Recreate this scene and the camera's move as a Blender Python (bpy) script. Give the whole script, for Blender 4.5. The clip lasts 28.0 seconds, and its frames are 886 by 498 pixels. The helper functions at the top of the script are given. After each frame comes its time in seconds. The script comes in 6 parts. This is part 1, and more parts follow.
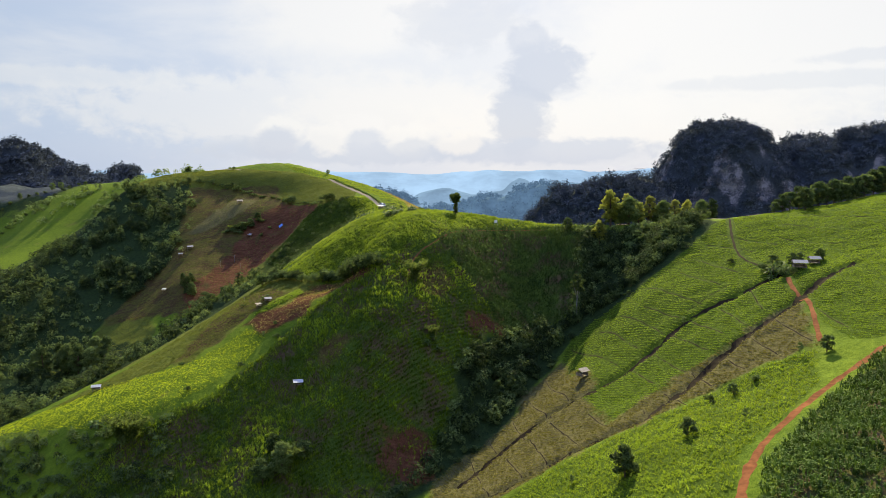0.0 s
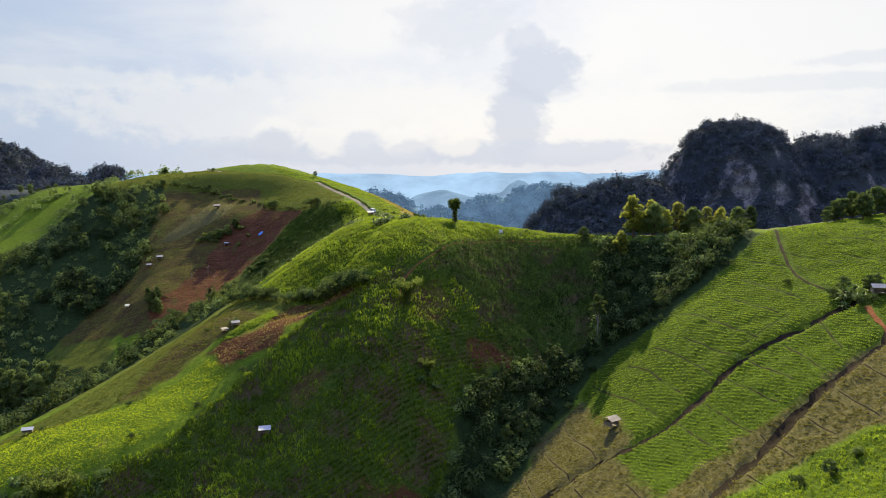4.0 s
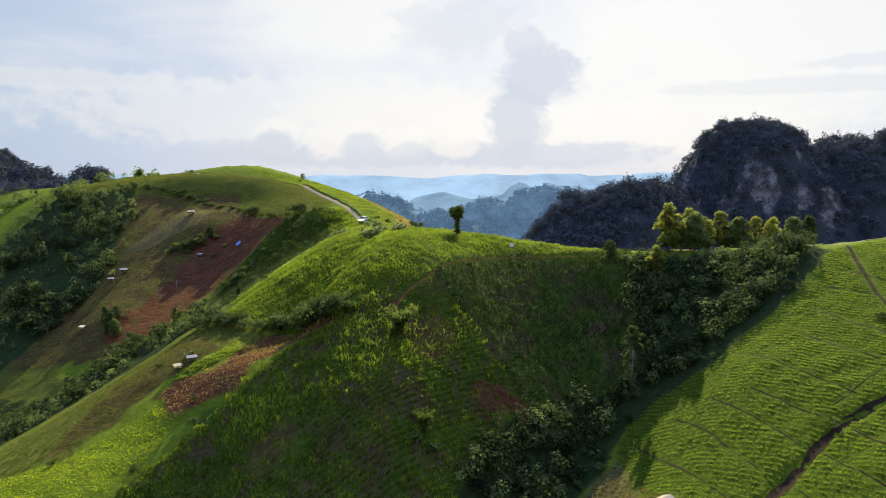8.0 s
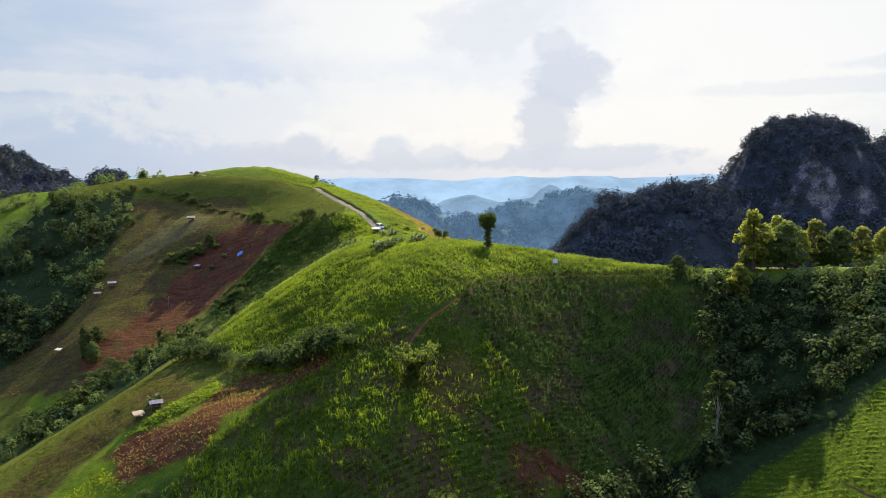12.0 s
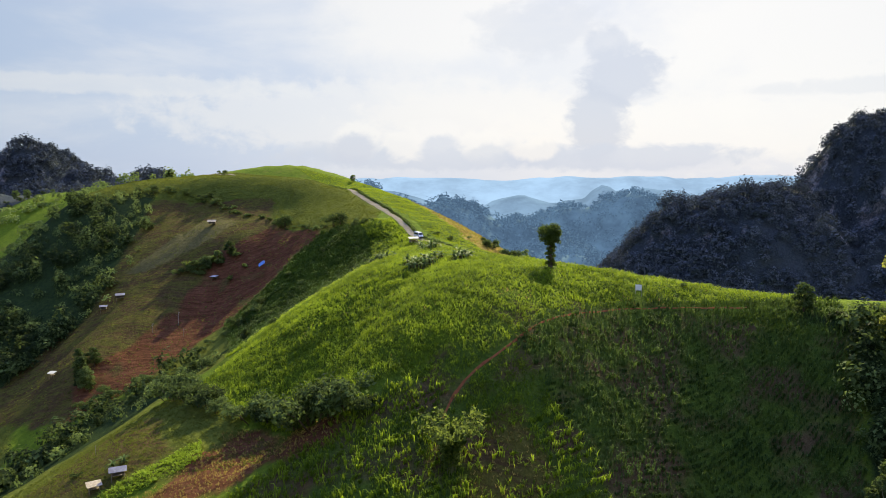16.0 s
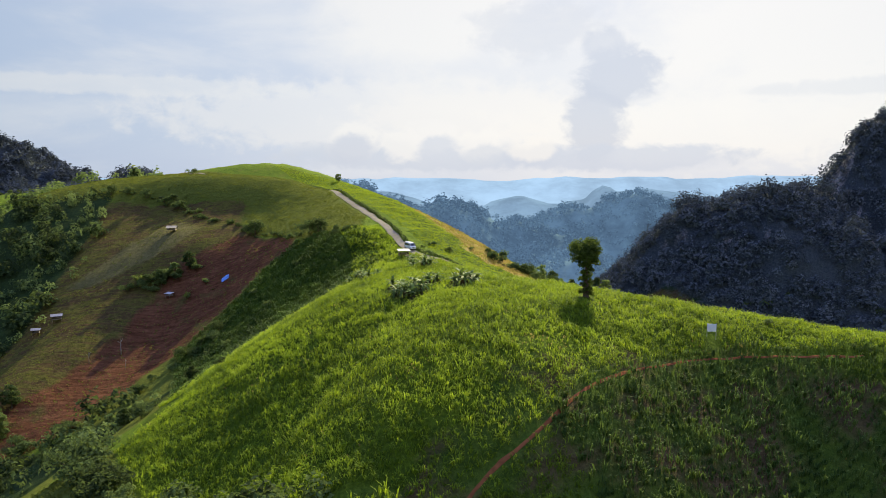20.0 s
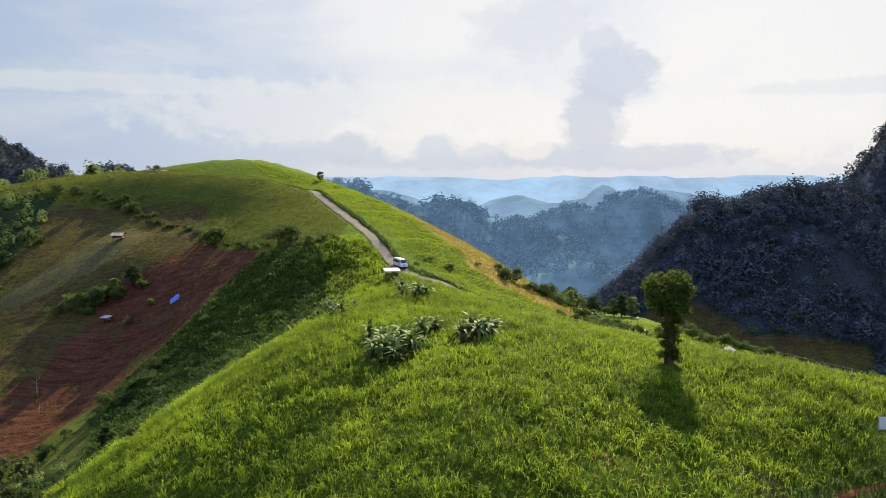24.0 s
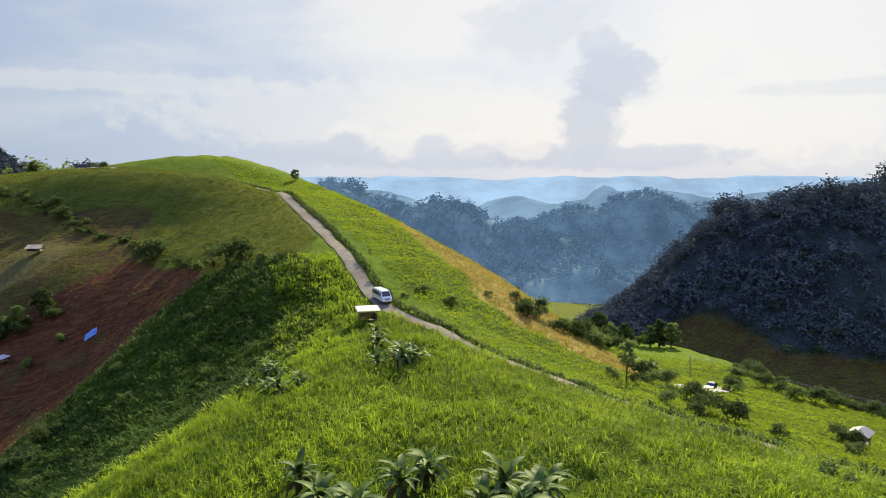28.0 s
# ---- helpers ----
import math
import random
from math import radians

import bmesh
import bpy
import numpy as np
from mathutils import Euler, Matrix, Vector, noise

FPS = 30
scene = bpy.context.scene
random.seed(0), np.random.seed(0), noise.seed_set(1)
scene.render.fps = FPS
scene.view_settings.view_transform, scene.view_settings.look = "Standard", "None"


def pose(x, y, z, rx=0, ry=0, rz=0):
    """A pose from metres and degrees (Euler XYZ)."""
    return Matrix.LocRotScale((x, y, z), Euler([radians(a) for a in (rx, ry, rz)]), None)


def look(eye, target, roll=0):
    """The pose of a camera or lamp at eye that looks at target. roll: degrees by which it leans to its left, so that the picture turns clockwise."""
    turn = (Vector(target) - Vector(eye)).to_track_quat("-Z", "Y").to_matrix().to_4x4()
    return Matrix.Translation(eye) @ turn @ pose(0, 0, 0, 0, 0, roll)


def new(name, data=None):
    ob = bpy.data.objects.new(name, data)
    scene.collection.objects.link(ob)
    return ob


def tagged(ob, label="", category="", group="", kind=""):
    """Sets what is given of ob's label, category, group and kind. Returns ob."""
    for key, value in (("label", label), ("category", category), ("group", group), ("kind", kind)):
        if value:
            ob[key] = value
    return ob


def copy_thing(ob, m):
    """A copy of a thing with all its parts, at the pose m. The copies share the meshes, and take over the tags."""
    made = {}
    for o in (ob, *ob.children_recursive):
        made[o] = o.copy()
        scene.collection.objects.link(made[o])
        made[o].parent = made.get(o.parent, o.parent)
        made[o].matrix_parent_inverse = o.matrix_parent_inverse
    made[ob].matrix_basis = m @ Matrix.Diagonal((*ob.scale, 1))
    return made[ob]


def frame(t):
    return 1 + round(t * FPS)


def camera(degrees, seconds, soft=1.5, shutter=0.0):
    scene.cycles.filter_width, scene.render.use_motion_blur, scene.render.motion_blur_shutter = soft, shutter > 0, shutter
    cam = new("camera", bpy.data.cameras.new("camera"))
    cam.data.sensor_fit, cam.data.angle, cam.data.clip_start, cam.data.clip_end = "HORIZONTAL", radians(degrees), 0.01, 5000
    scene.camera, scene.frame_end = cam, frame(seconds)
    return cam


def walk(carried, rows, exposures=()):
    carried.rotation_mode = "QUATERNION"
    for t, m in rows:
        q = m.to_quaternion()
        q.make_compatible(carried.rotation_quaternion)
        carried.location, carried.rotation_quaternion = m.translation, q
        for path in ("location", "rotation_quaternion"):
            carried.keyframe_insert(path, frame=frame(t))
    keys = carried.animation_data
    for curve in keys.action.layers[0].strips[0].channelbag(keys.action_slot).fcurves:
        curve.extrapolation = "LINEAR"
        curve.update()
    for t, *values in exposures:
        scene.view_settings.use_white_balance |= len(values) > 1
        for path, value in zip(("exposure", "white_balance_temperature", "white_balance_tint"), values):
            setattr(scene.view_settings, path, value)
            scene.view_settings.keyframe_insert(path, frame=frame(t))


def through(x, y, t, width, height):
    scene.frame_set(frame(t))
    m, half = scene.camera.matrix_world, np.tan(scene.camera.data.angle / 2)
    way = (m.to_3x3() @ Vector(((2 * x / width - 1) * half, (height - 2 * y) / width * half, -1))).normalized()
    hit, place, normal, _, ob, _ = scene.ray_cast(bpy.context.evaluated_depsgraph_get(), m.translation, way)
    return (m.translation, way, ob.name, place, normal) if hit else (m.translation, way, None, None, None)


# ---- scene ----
cam = camera(63.80, 28.0, 0.8)
PATH = [
    (0, (0.01, 0.00, 140.00), (0.169, 19.869, 137.711), -0.17),
    (1, (0.19, 12.09, 139.94), (0.371, 31.958, 137.651), -0.20),
    (2, (0.37, 24.18, 139.88), (0.571, 44.048, 137.595), -0.21),
    (3, (0.45, 36.48, 139.88), (0.663, 56.354, 137.626), -0.18),
    (4, (0.31, 49.16, 140.02), (0.549, 69.029, 137.777), -0.08),
    (5, (0.08, 62.04, 140.21), (0.347, 81.915, 137.976), 0.06),
    (6, (0.00, 74.88, 140.33), (0.292, 94.757, 138.102), 0.11),
    (7, (0.25, 87.58, 140.31), (0.544, 107.454, 138.101), 0.08),
    (8, (0.65, 100.23, 140.21), (0.901, 120.106, 138.019), -0.01),
    (9, (1.00, 112.88, 140.04), (1.129, 132.761, 137.870), -0.08),
    (10, (1.25, 125.55, 139.78), (1.241, 145.435, 137.630), -0.10),
    (10.5, (1.36, 131.89, 139.63), (1.270, 151.774, 137.481), -0.12),
    (11, (1.44, 138.23, 139.46), (1.252, 158.111, 137.323), -0.13),
    (11.5, (1.48, 144.56, 139.31), (1.177, 164.446, 137.176), -0.19),
    (12, (1.46, 150.90, 139.17), (0.919, 170.775, 137.053), -0.12),
    (12.5, (1.22, 157.25, 139.06), (0.304, 177.122, 136.957), -0.09),
    (13, (0.81, 163.61, 138.98), (-0.384, 183.461, 136.877), -0.07),
    (13.5, (0.50, 169.87, 138.96), (-0.946, 189.704, 136.854), -0.04),
    (14, (0.54, 175.97, 139.06), (-1.155, 195.784, 136.941), -0.01),
    (14.5, (0.69, 181.98, 139.21), (-1.222, 201.772, 137.087), -0.00),
    (15, (0.58, 188.01, 139.28), (-1.332, 207.804, 137.154), -0.06),
    (16, (-0.32, 200.16, 139.21), (-2.220, 219.960, 137.086), 0.04),
    (17, (-1.47, 212.35, 139.07), (-3.349, 232.144, 136.943), 0.07),
    (18, (-2.64, 224.65, 138.88), (-4.497, 244.448, 136.756), 0.08),
    (19, (-3.73, 237.17, 138.62), (-5.576, 256.970, 136.500), 0.07),
    (20, (-4.84, 249.81, 138.31), (-6.674, 269.613, 136.199), 0.05),
    (21, (-6.02, 262.37, 138.08), (-7.839, 282.176, 135.965), 0.03),
    (22, (-7.32, 274.72, 138.00), (-9.123, 294.522, 135.876), 0.06),
    (23, (-8.70, 286.98, 138.00), (-10.471, 306.789, 135.859), 0.12),
    (24, (-10.04, 299.39, 137.96), (-11.789, 319.197, 135.813), 0.19),
    (25, (-11.28, 312.17, 137.81), (-13.008, 331.983, 135.666), 0.28),
    (26, (-12.47, 325.12, 137.63), (-14.179, 344.933, 135.487), 0.35),
    (27, (-13.64, 338.01, 137.46), (-15.335, 357.820, 135.319), 0.36),
    (28, (-14.80, 350.90, 137.29), (-16.480, 370.710, 135.145), 0.30),
]
walk(cam, [(t, look(eye, target, roll)) for t, eye, target, roll in PATH], [(0.0, 1.08), (12.0, 1.10), (20.0, 1.05), (28.0, 1.00)])

# ---- sky and sun ----
SUN_AZ, SUN_EL = radians(11), radians(33)      # azimuth clockwise from +y, elevation


class Nodes:
    """A few short hands to wire a node tree."""

    def __init__(self, tree):
        self.tree = tree

    def add(self, kind, **values):
        node = self.tree.nodes.new(kind)
        for key, value in values.items():
            if key in ("operation", "blend_type", "data_type", "noise_dimensions", "sky_type", "feature", "interpolation_type", "attribute_name", "clamp", "use_clamp", "vector_type"):
                if key == "operation":
                    node.operation = value
                elif key == "blend_type":
                    node.blend_type = value
                elif key == "data_type":
                    node.data_type = value
                elif key == "feature":
                    node.feature = value
                elif key == "attribute_name":
                    node.attribute_name = value
                elif key == "interpolation_type":
                    node.interpolation_type = value
                elif key == "use_clamp":
                    node.use_clamp = value
            else:
                self.put(node, key, value)
        return node

    def put(self, node, key, value):
        socket = node.inputs[int(key[1:])] if key[0] == "i" and key[1:].isdigit() else node.inputs[key.replace("_", " ")]
        if isinstance(value, bpy.types.NodeSocket):
            self.tree.links.new(value, socket)
        else:
            socket.default_value = value

    def math(self, op, a, b=0.0, c=0.0, clamp=False):
        node = self.add("ShaderNodeMath", operation=op, use_clamp=clamp)
        for n, v in enumerate((a, b, c)):
            self.put(node, f"i{n}", v)
        return node.outputs[0]

    def mix(self, f, a, b, blend="MIX"):
        node = self.add("ShaderNodeMix", data_type="RGBA", blend_type=blend)
        self.put(node, "i0", f)
        self.put(node, "i6", a if isinstance(a, bpy.types.NodeSocket) else (*a, 1)[:4])
        self.put(node, "i7", b if isinstance(b, bpy.types.NodeSocket) else (*b, 1)[:4])
        return node.outputs[2]

    def ramp(self, value, lo, hi, out_lo=0.0, out_hi=1.0):
        node = self.add("ShaderNodeMapRange", interpolation_type="SMOOTHSTEP")
        for n, v in enumerate((value, lo, hi, out_lo, out_hi)):
            self.put(node, f"i{n}", v)
        return node.outputs[0]

    def noise(self, vector, scale, detail=4.0, rough=0.55, distort=0.0):
        node = self.add("ShaderNodeTexNoise", Vector=vector, Scale=scale, Detail=detail, Roughness=rough, Distortion=distort)
        return node.outputs[0]


def build_sky():
    world = bpy.data.worlds.new("sky")
    scene.world = world
    world.use_nodes = True
    tree = world.node_tree
    tree.nodes.clear()
    k = Nodes(tree)
    sky = tree.nodes.new("ShaderNodeTexSky")
    sky.sky_type, sky.sun_disc = "NISHITA", False
    sky.sun_elevation, sky.sun_rotation = SUN_EL, SUN_AZ
    sky.air_density, sky.dust_density, sky.ozone_density = 1.0, 1.5, 1.0
    way = tree.nodes.new("ShaderNodeTexCoord").outputs["Generated"]
    split = k.add("ShaderNodeSeparateXYZ", Vector=way)
    x, y, z = split.outputs
    az = k.math("MULTIPLY", k.math("ARCTAN2", x, y), 57.2958)        # degrees to the right of +y
    el = k.math("MULTIPLY", k.math("ARCSINE", z), 57.2958)
    # layered cloud, drawn out along the horizon
    flat = k.add("ShaderNodeCombineXYZ", X=k.math("MULTIPLY", az, 0.045), Y=k.math("MULTIPLY", el, 0.16), Z=0.7)
    streaks = k.noise(flat.outputs[0], 1.0, 7.0, 0.55, 0.4)
    flat2 = k.add("ShaderNodeCombineXYZ", X=k.math("MULTIPLY", az, 0.12), Y=k.math("MULTIPLY", el, 0.2), Z=3.1)
    puffs = k.noise(flat2.outputs[0], 1.6, 8.0, 0.6, 0.2)
    wisp = k.math("MULTIPLY_ADD", k.math("SUBTRACT", streaks, 0.5), 2.2, 0.0)
    edge = k.math("MULTIPLY", k.math("SUBTRACT", puffs, 0.5), 1.0)
    flat3 = k.add("ShaderNodeCombineXYZ", X=k.math("MULTIPLY", az, 0.42), Y=k.math("MULTIPLY", el, 0.6), Z=5.3)
    curls = k.math("SUBTRACT", k.noise(flat3.outputs[0], 1.3, 9.0, 0.6, 0.3), 0.5)

    def blob(a, e, wa, we, soft=0.55, ragged=1.0):
        da = k.math("DIVIDE", k.math("SUBTRACT", az, a), wa)
        de = k.math("DIVIDE", k.math("SUBTRACT", el, e), we)
        r = k.math("SQRT", k.math("ADD", k.math("MULTIPLY", da, da), k.math("MULTIPLY", de, de)))
        r = k.math("MULTIPLY_ADD", curls if we < 3.1 else edge, -ragged, r)
        return k.ramp(r, 1.0 + soft, 1.0 - soft, 0.0, 1.0)

    white = (0.965, 0.98, 1.0)
    # thin bright overcast, blue-grey towards the left and overhead
    col = k.mix(k.ramp(k.math("MULTIPLY_ADD", wisp, 14.0, az), -46, 4), (0.55, 0.68, 0.90), (0.80, 0.85, 0.95))
    col = k.mix(k.math("MULTIPLY", k.ramp(streaks, 0.42, 0.66), 0.45), col, white)
    for a, e, wa, we, tint, much in (
        (-7, 13.0, 8, 5.5, (1.0, 1.0, 1.0), 0.95), (24, 9.5, 16, 6.0, (1.0, 1.0, 1.0), 0.95), (14, 3.2, 16, 2.6, (1.0, 1.0, 1.0), 0.8),
        (-8, 4.4, 19, 2.9, (1.0, 0.995, 0.99), 0.55), (-3, 4.6, 9, 1.8, (1.0, 0.99, 0.985), 0.6), (12, 16.8, 13, 2.4, (0.66, 0.72, 0.85), 0.85), (2, 11.0, 5, 2.0, (0.72, 0.77, 0.87), 0.5),
        (6.6, 3.6, 2.2, 3.0, (0.62, 0.69, 0.83), 0.85), (8.4, 7.4, 3.1, 2.1, (0.62, 0.69, 0.83), 0.85), (7.2, 9.6, 1.8, 1.2, (0.68, 0.74, 0.86), 0.7),
        (-7, 1.4, 11, 1.2, (0.66, 0.74, 0.88), 0.8), (8, 1.2, 10, 1.0, (0.62, 0.71, 0.87), 0.8), (-12.3, 2.6, 1.9, 1.5, (1.0, 1.0, 1.0), 0.8), (-12.5, 1.9, 1.7, 1.2, (0.66, 0.73, 0.87), 0.85),
        (-8.6, 2.3, 1.7, 1.2, (1.0, 1.0, 1.0), 0.8), (-6.0, 2.9, 2.0, 1.3, (0.99, 0.99, 1.0), 0.85), (-5.6, 2.0, 1.6, 1.0, (0.70, 0.77, 0.90), 0.8), (-2.4, 2.3, 1.9, 1.1, (1.0, 1.0, 1.0), 0.8), (-2.0, 1.5, 1.6, 0.8, (0.70, 0.77, 0.89), 0.7), (1.6, 1.9, 1.8, 0.9, (1.0, 0.99, 0.98), 0.7), (27, 6.0, 9, 0.6, (0.72, 0.78, 0.88), 0.4), (33, 7.4, 6, 0.5, (0.70, 0.76, 0.87), 0.4), (-28, 6.3, 14, 0.7, (0.9, 0.93, 0.97), 0.6),
    ):
        col = k.mix(k.math("MULTIPLY", blob(a, e, wa, we, 0.45 if we > 3.1 else 0.28, 1.5), much), col, tint)
    # towards the left and behind the cloud is dimmer and the blue shows through
    toward = k.math("ADD", k.math("MULTIPLY", x, math.sin(0.9)), k.math("MULTIPLY", y, math.cos(0.9)))
    dim = k.math("MULTIPLY", k.ramp(toward, -0.8, 0.6, 0.72, 1.0), k.ramp(el, 18, 65, 1.0, 1.3))      # cloud is brightest overhead
    dimmed = k.mix(1.0, col, k.add("ShaderNodeCombineXYZ", X=k.math("MULTIPLY_ADD", k.ramp(el, 18, 60), -0.25, dim), Y=dim, Z=k.math("MULTIPLY_ADD", k.ramp(el, 18, 60), 1.2, dim)).outputs[0], "MULTIPLY")
    open_sky = k.add("ShaderNodeBackground", Color=sky.outputs[0], Strength=0.048)
    cloud = k.add("ShaderNodeBackground", Color=dimmed, Strength=0.434)
    both = tree.nodes.new("ShaderNodeMixShader")
    k.put(both, "i0", 0.92)
    k.put(both, "i1", open_sky.outputs[0])
    k.put(both, "i2", cloud.outputs[0])
    tree.links.new(both.outputs[0], tree.nodes.new("ShaderNodeOutputWorld").inputs[0])


build_sky()
sun = new("sun", bpy.data.lights.new("sun", "SUN"))
sun.data.energy, sun.data.angle, sun.data.color = 5.0, radians(0.8), (1.0, 0.90, 0.52)
sun.matrix_world = look((0, 0, 600), (-600 * math.sin(SUN_AZ) * math.cos(SUN_EL), -600 * math.cos(SUN_AZ) * math.cos(SUN_EL), 600 - 600 * math.sin(SUN_EL)))


# ---- materials ----
def material(name, rough=0.8, metal=0.0, specular=0.3):
    """An empty node material: its node helper and its shader."""
    m = bpy.data.materials.new(name)
    m.use_nodes = True
    k = Nodes(m.node_tree)
    shader = m.node_tree.nodes["Principled BSDF"]
    k.put(shader, "Roughness", rough)
    k.put(shader, "Metallic", metal)
    k.put(shader, "Specular_IOR_Level", specular)
    return m, k, shader


def bumped(k, shader, height, strength=0.4, distance=0.05):
    bump = k.add("ShaderNodeBump", Strength=strength, Distance=distance, Height=height)
    k.put(shader, "Normal", bump.outputs[0])


def plain(name, colour, rough=0.7, metal=0.0, grain=8.0, spread=0.25, bump=0.2, gloss=0.3):
    """A surface of one paint with stains and grain at two scales."""
    m, k, shader = material(name, rough, metal, gloss if rough < 0.9 else 0.03)
    at = k.add("ShaderNodeTexCoord").outputs["Object"]
    fine, wide = k.noise(at, grain, 6), k.noise(at, grain * 0.13, 3)
    both = k.math("ADD", k.math("MULTIPLY", fine, 0.5), k.math("MULTIPLY", wide, 0.5))
    dark = tuple(c * (1 - spread) for c in colour)
    light = tuple(min(c * (1 + spread), 1) for c in colour)
    k.put(shader, "Base_Color", k.mix(k.ramp(both, 0.35, 0.65), dark, light))
    bumped(k, shader, fine, bump, 0.03)
    return m


def leafy(name, dark, light, rough=0.55, glow=0.35, patchy=0.4, gloss=0.06, leaf_spread=0.55, spread="island"):
    """Leaves: each its own shade, a little light passing through."""
    m, k, shader = material(name, rough + 0.2, 0.0, gloss)
    pick = k.add("ShaderNodeNewGeometry").outputs["Random Per Island"] if spread == "island" else k.add("ShaderNodeObjectInfo").outputs["Random"]
    at = k.add("ShaderNodeTexCoord").outputs["Object"]
    patch = k.math("ADD", k.math("MULTIPLY", k.noise(at, 0.35, 3), 0.5), k.math("MULTIPLY", k.ramp(k.noise(at, 0.055, 4), 0.3, 0.7), 0.5))
    own = k.math("ADD", k.math("MULTIPLY_ADD", k.add("ShaderNodeObjectInfo").outputs["Random"], 0.3, -0.15), k.add("ShaderNodeAttribute", attribute_name="tone").outputs["Fac"])
    v = k.math("ADD", k.math("MULTIPLY", pick, leaf_spread), k.math("ADD", k.math("MULTIPLY_ADD", patch, patchy, (1.0 - leaf_spread - patchy) * 0.5 - 0.03), own))
    col = k.mix(k.ramp(v, 0.1, 0.9), dark, light)
    k.put(shader, "Base_Color", col)
    through = k.add("ShaderNodeBsdfTranslucent", Color=k.mix(0.5, col, tuple(min(1, c * 1.6) for c in light)))
    both = m.node_tree.nodes.new("ShaderNodeMixShader")
    k.put(both, "i0", glow)
    k.put(both, "i1", shader.outputs[0])
    k.put(both, "i2", through.outputs[0])
    out = m.node_tree.nodes["Material Output"]
    m.node_tree.links.new(both.outputs[0], out.inputs[0])
    return m


def ground_material():
    """Grass, crop soil, red earth, tan stubble, wood floor; which grows where comes with the sheet."""
    m, k, shader = material("ground", 0.95, 0.0, 0.03)
    at = k.add("ShaderNodeTexCoord").outputs["Object"]
    wide, mid, fine, tiny = k.noise(at, 0.018, 4), k.noise(at, 0.09, 5), k.noise(at, 0.6, 6, 0.65), k.noise(at, 2.6, 5, 0.7)
    ragged = k.math("MULTIPLY_ADD", k.math("ADD", k.math("SUBTRACT", mid, 0.5), k.math("SUBTRACT", fine, 0.5)), 0.7, 0.0)

    def cover(name):
        a = k.add("ShaderNodeAttribute", attribute_name=name).outputs["Fac"]
        return k.ramp(k.math("ADD", a, k.math("MULTIPLY", ragged, k.math("SUBTRACT", 1.0, k.math("ABSOLUTE", k.math("MULTIPLY_ADD", a, 2.0, -1.0))))), 0.3, 0.7)

    def tone(a, b, n, lo=0.35, hi=0.65):
        return k.mix(k.ramp(n, lo, hi), a, b)

    both = k.math("ADD", k.math("MULTIPLY", fine, 0.5), k.math("MULTIPLY", tiny, 0.5))
    grass = k.mix(k.ramp(wide, 0.35, 0.65), tone((0.05, 0.085, 0.008), (0.11, 0.16, 0.013), both), tone((0.07, 0.11, 0.009), (0.15, 0.20, 0.015), both))
    col = k.mix(k.math("MULTIPLY", k.ramp(mid, 0.58, 0.72), 0.35), grass, (0.16, 0.13, 0.035))
    # floor under lush growth, the plants' own shade darkened into its green
    col = k.mix(cover("lush"), col, tone((0.030, 0.050, 0.005), (0.085, 0.125, 0.009), both))
    col = k.mix(cover("dull"), col, tone((0.06, 0.074, 0.011), (0.12, 0.132, 0.021), both))
    col = k.mix(cover("straw"), col, tone((0.2, 0.155, 0.045), (0.34, 0.26, 0.08), both))
    col = k.mix(cover("soil"), col, k.mix(k.ramp(mid, 0.36, 0.56), tone((0.055, 0.040, 0.018), (0.11, 0.075, 0.035), both), tone((0.030, 0.055, 0.008), (0.075, 0.11, 0.014), both)))
    # wood floor, nearly black: shade under the trees is in the colour
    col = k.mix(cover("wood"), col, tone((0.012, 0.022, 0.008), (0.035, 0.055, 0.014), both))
    rill = k.add("ShaderNodeMapping", Vector=at, Rotation=(0, 0, 0.62), Scale=(0.11, 0.9, 0.3))
    rills = k.noise(rill.outputs[0], 1.0, 6, 0.6, 0.8)
    col = k.mix(cover("brown"), col, k.mix(k.math("MULTIPLY", k.ramp(k.math("ADD", k.math("MULTIPLY", rills, 0.6), k.math("MULTIPLY", mid, 0.4)), 0.44, 0.56), 0.8), tone((0.040, 0.026, 0.010), (0.090, 0.058, 0.023), both), tone((0.050, 0.052, 0.009), (0.115, 0.108, 0.02), both)))
    earth = k.mix(k.ramp(rills, 0.36, 0.66), tone((0.045, 0.017, 0.007), (0.095, 0.036, 0.016), both), tone((0.088, 0.036, 0.016), (0.16, 0.069, 0.033), both))
    earth = k.mix(k.math("MULTIPLY", k.ramp(mid, 0.56, 0.70), 0.7), earth, tone((0.04, 0.045, 0.012), (0.09, 0.085, 0.022), both))
    col = k.mix(cover("red"), col, earth)
    col = k.mix(cover("tan"), col, tone((0.07, 0.062, 0.02), (0.14, 0.118, 0.042), both))
    # mountain floor greyed towards blue: haze put into its base colour
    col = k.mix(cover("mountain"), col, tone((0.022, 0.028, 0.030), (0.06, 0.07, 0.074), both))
    col = k.mix(cover("rock"), col, tone((0.05, 0.05, 0.05), (0.24, 0.22, 0.21), k.math("ADD", k.math("MULTIPLY", mid, 0.5), k.math("MULTIPLY", fine, 0.5)), 0.42, 0.62))
    k.put(shader, "Base_Color", col)
    bumped(k, shader, k.math("ADD", k.math("MULTIPLY", fine, 1.0), k.math("MULTIPLY", tiny, 0.5)), 0.9, 0.6)
    return m


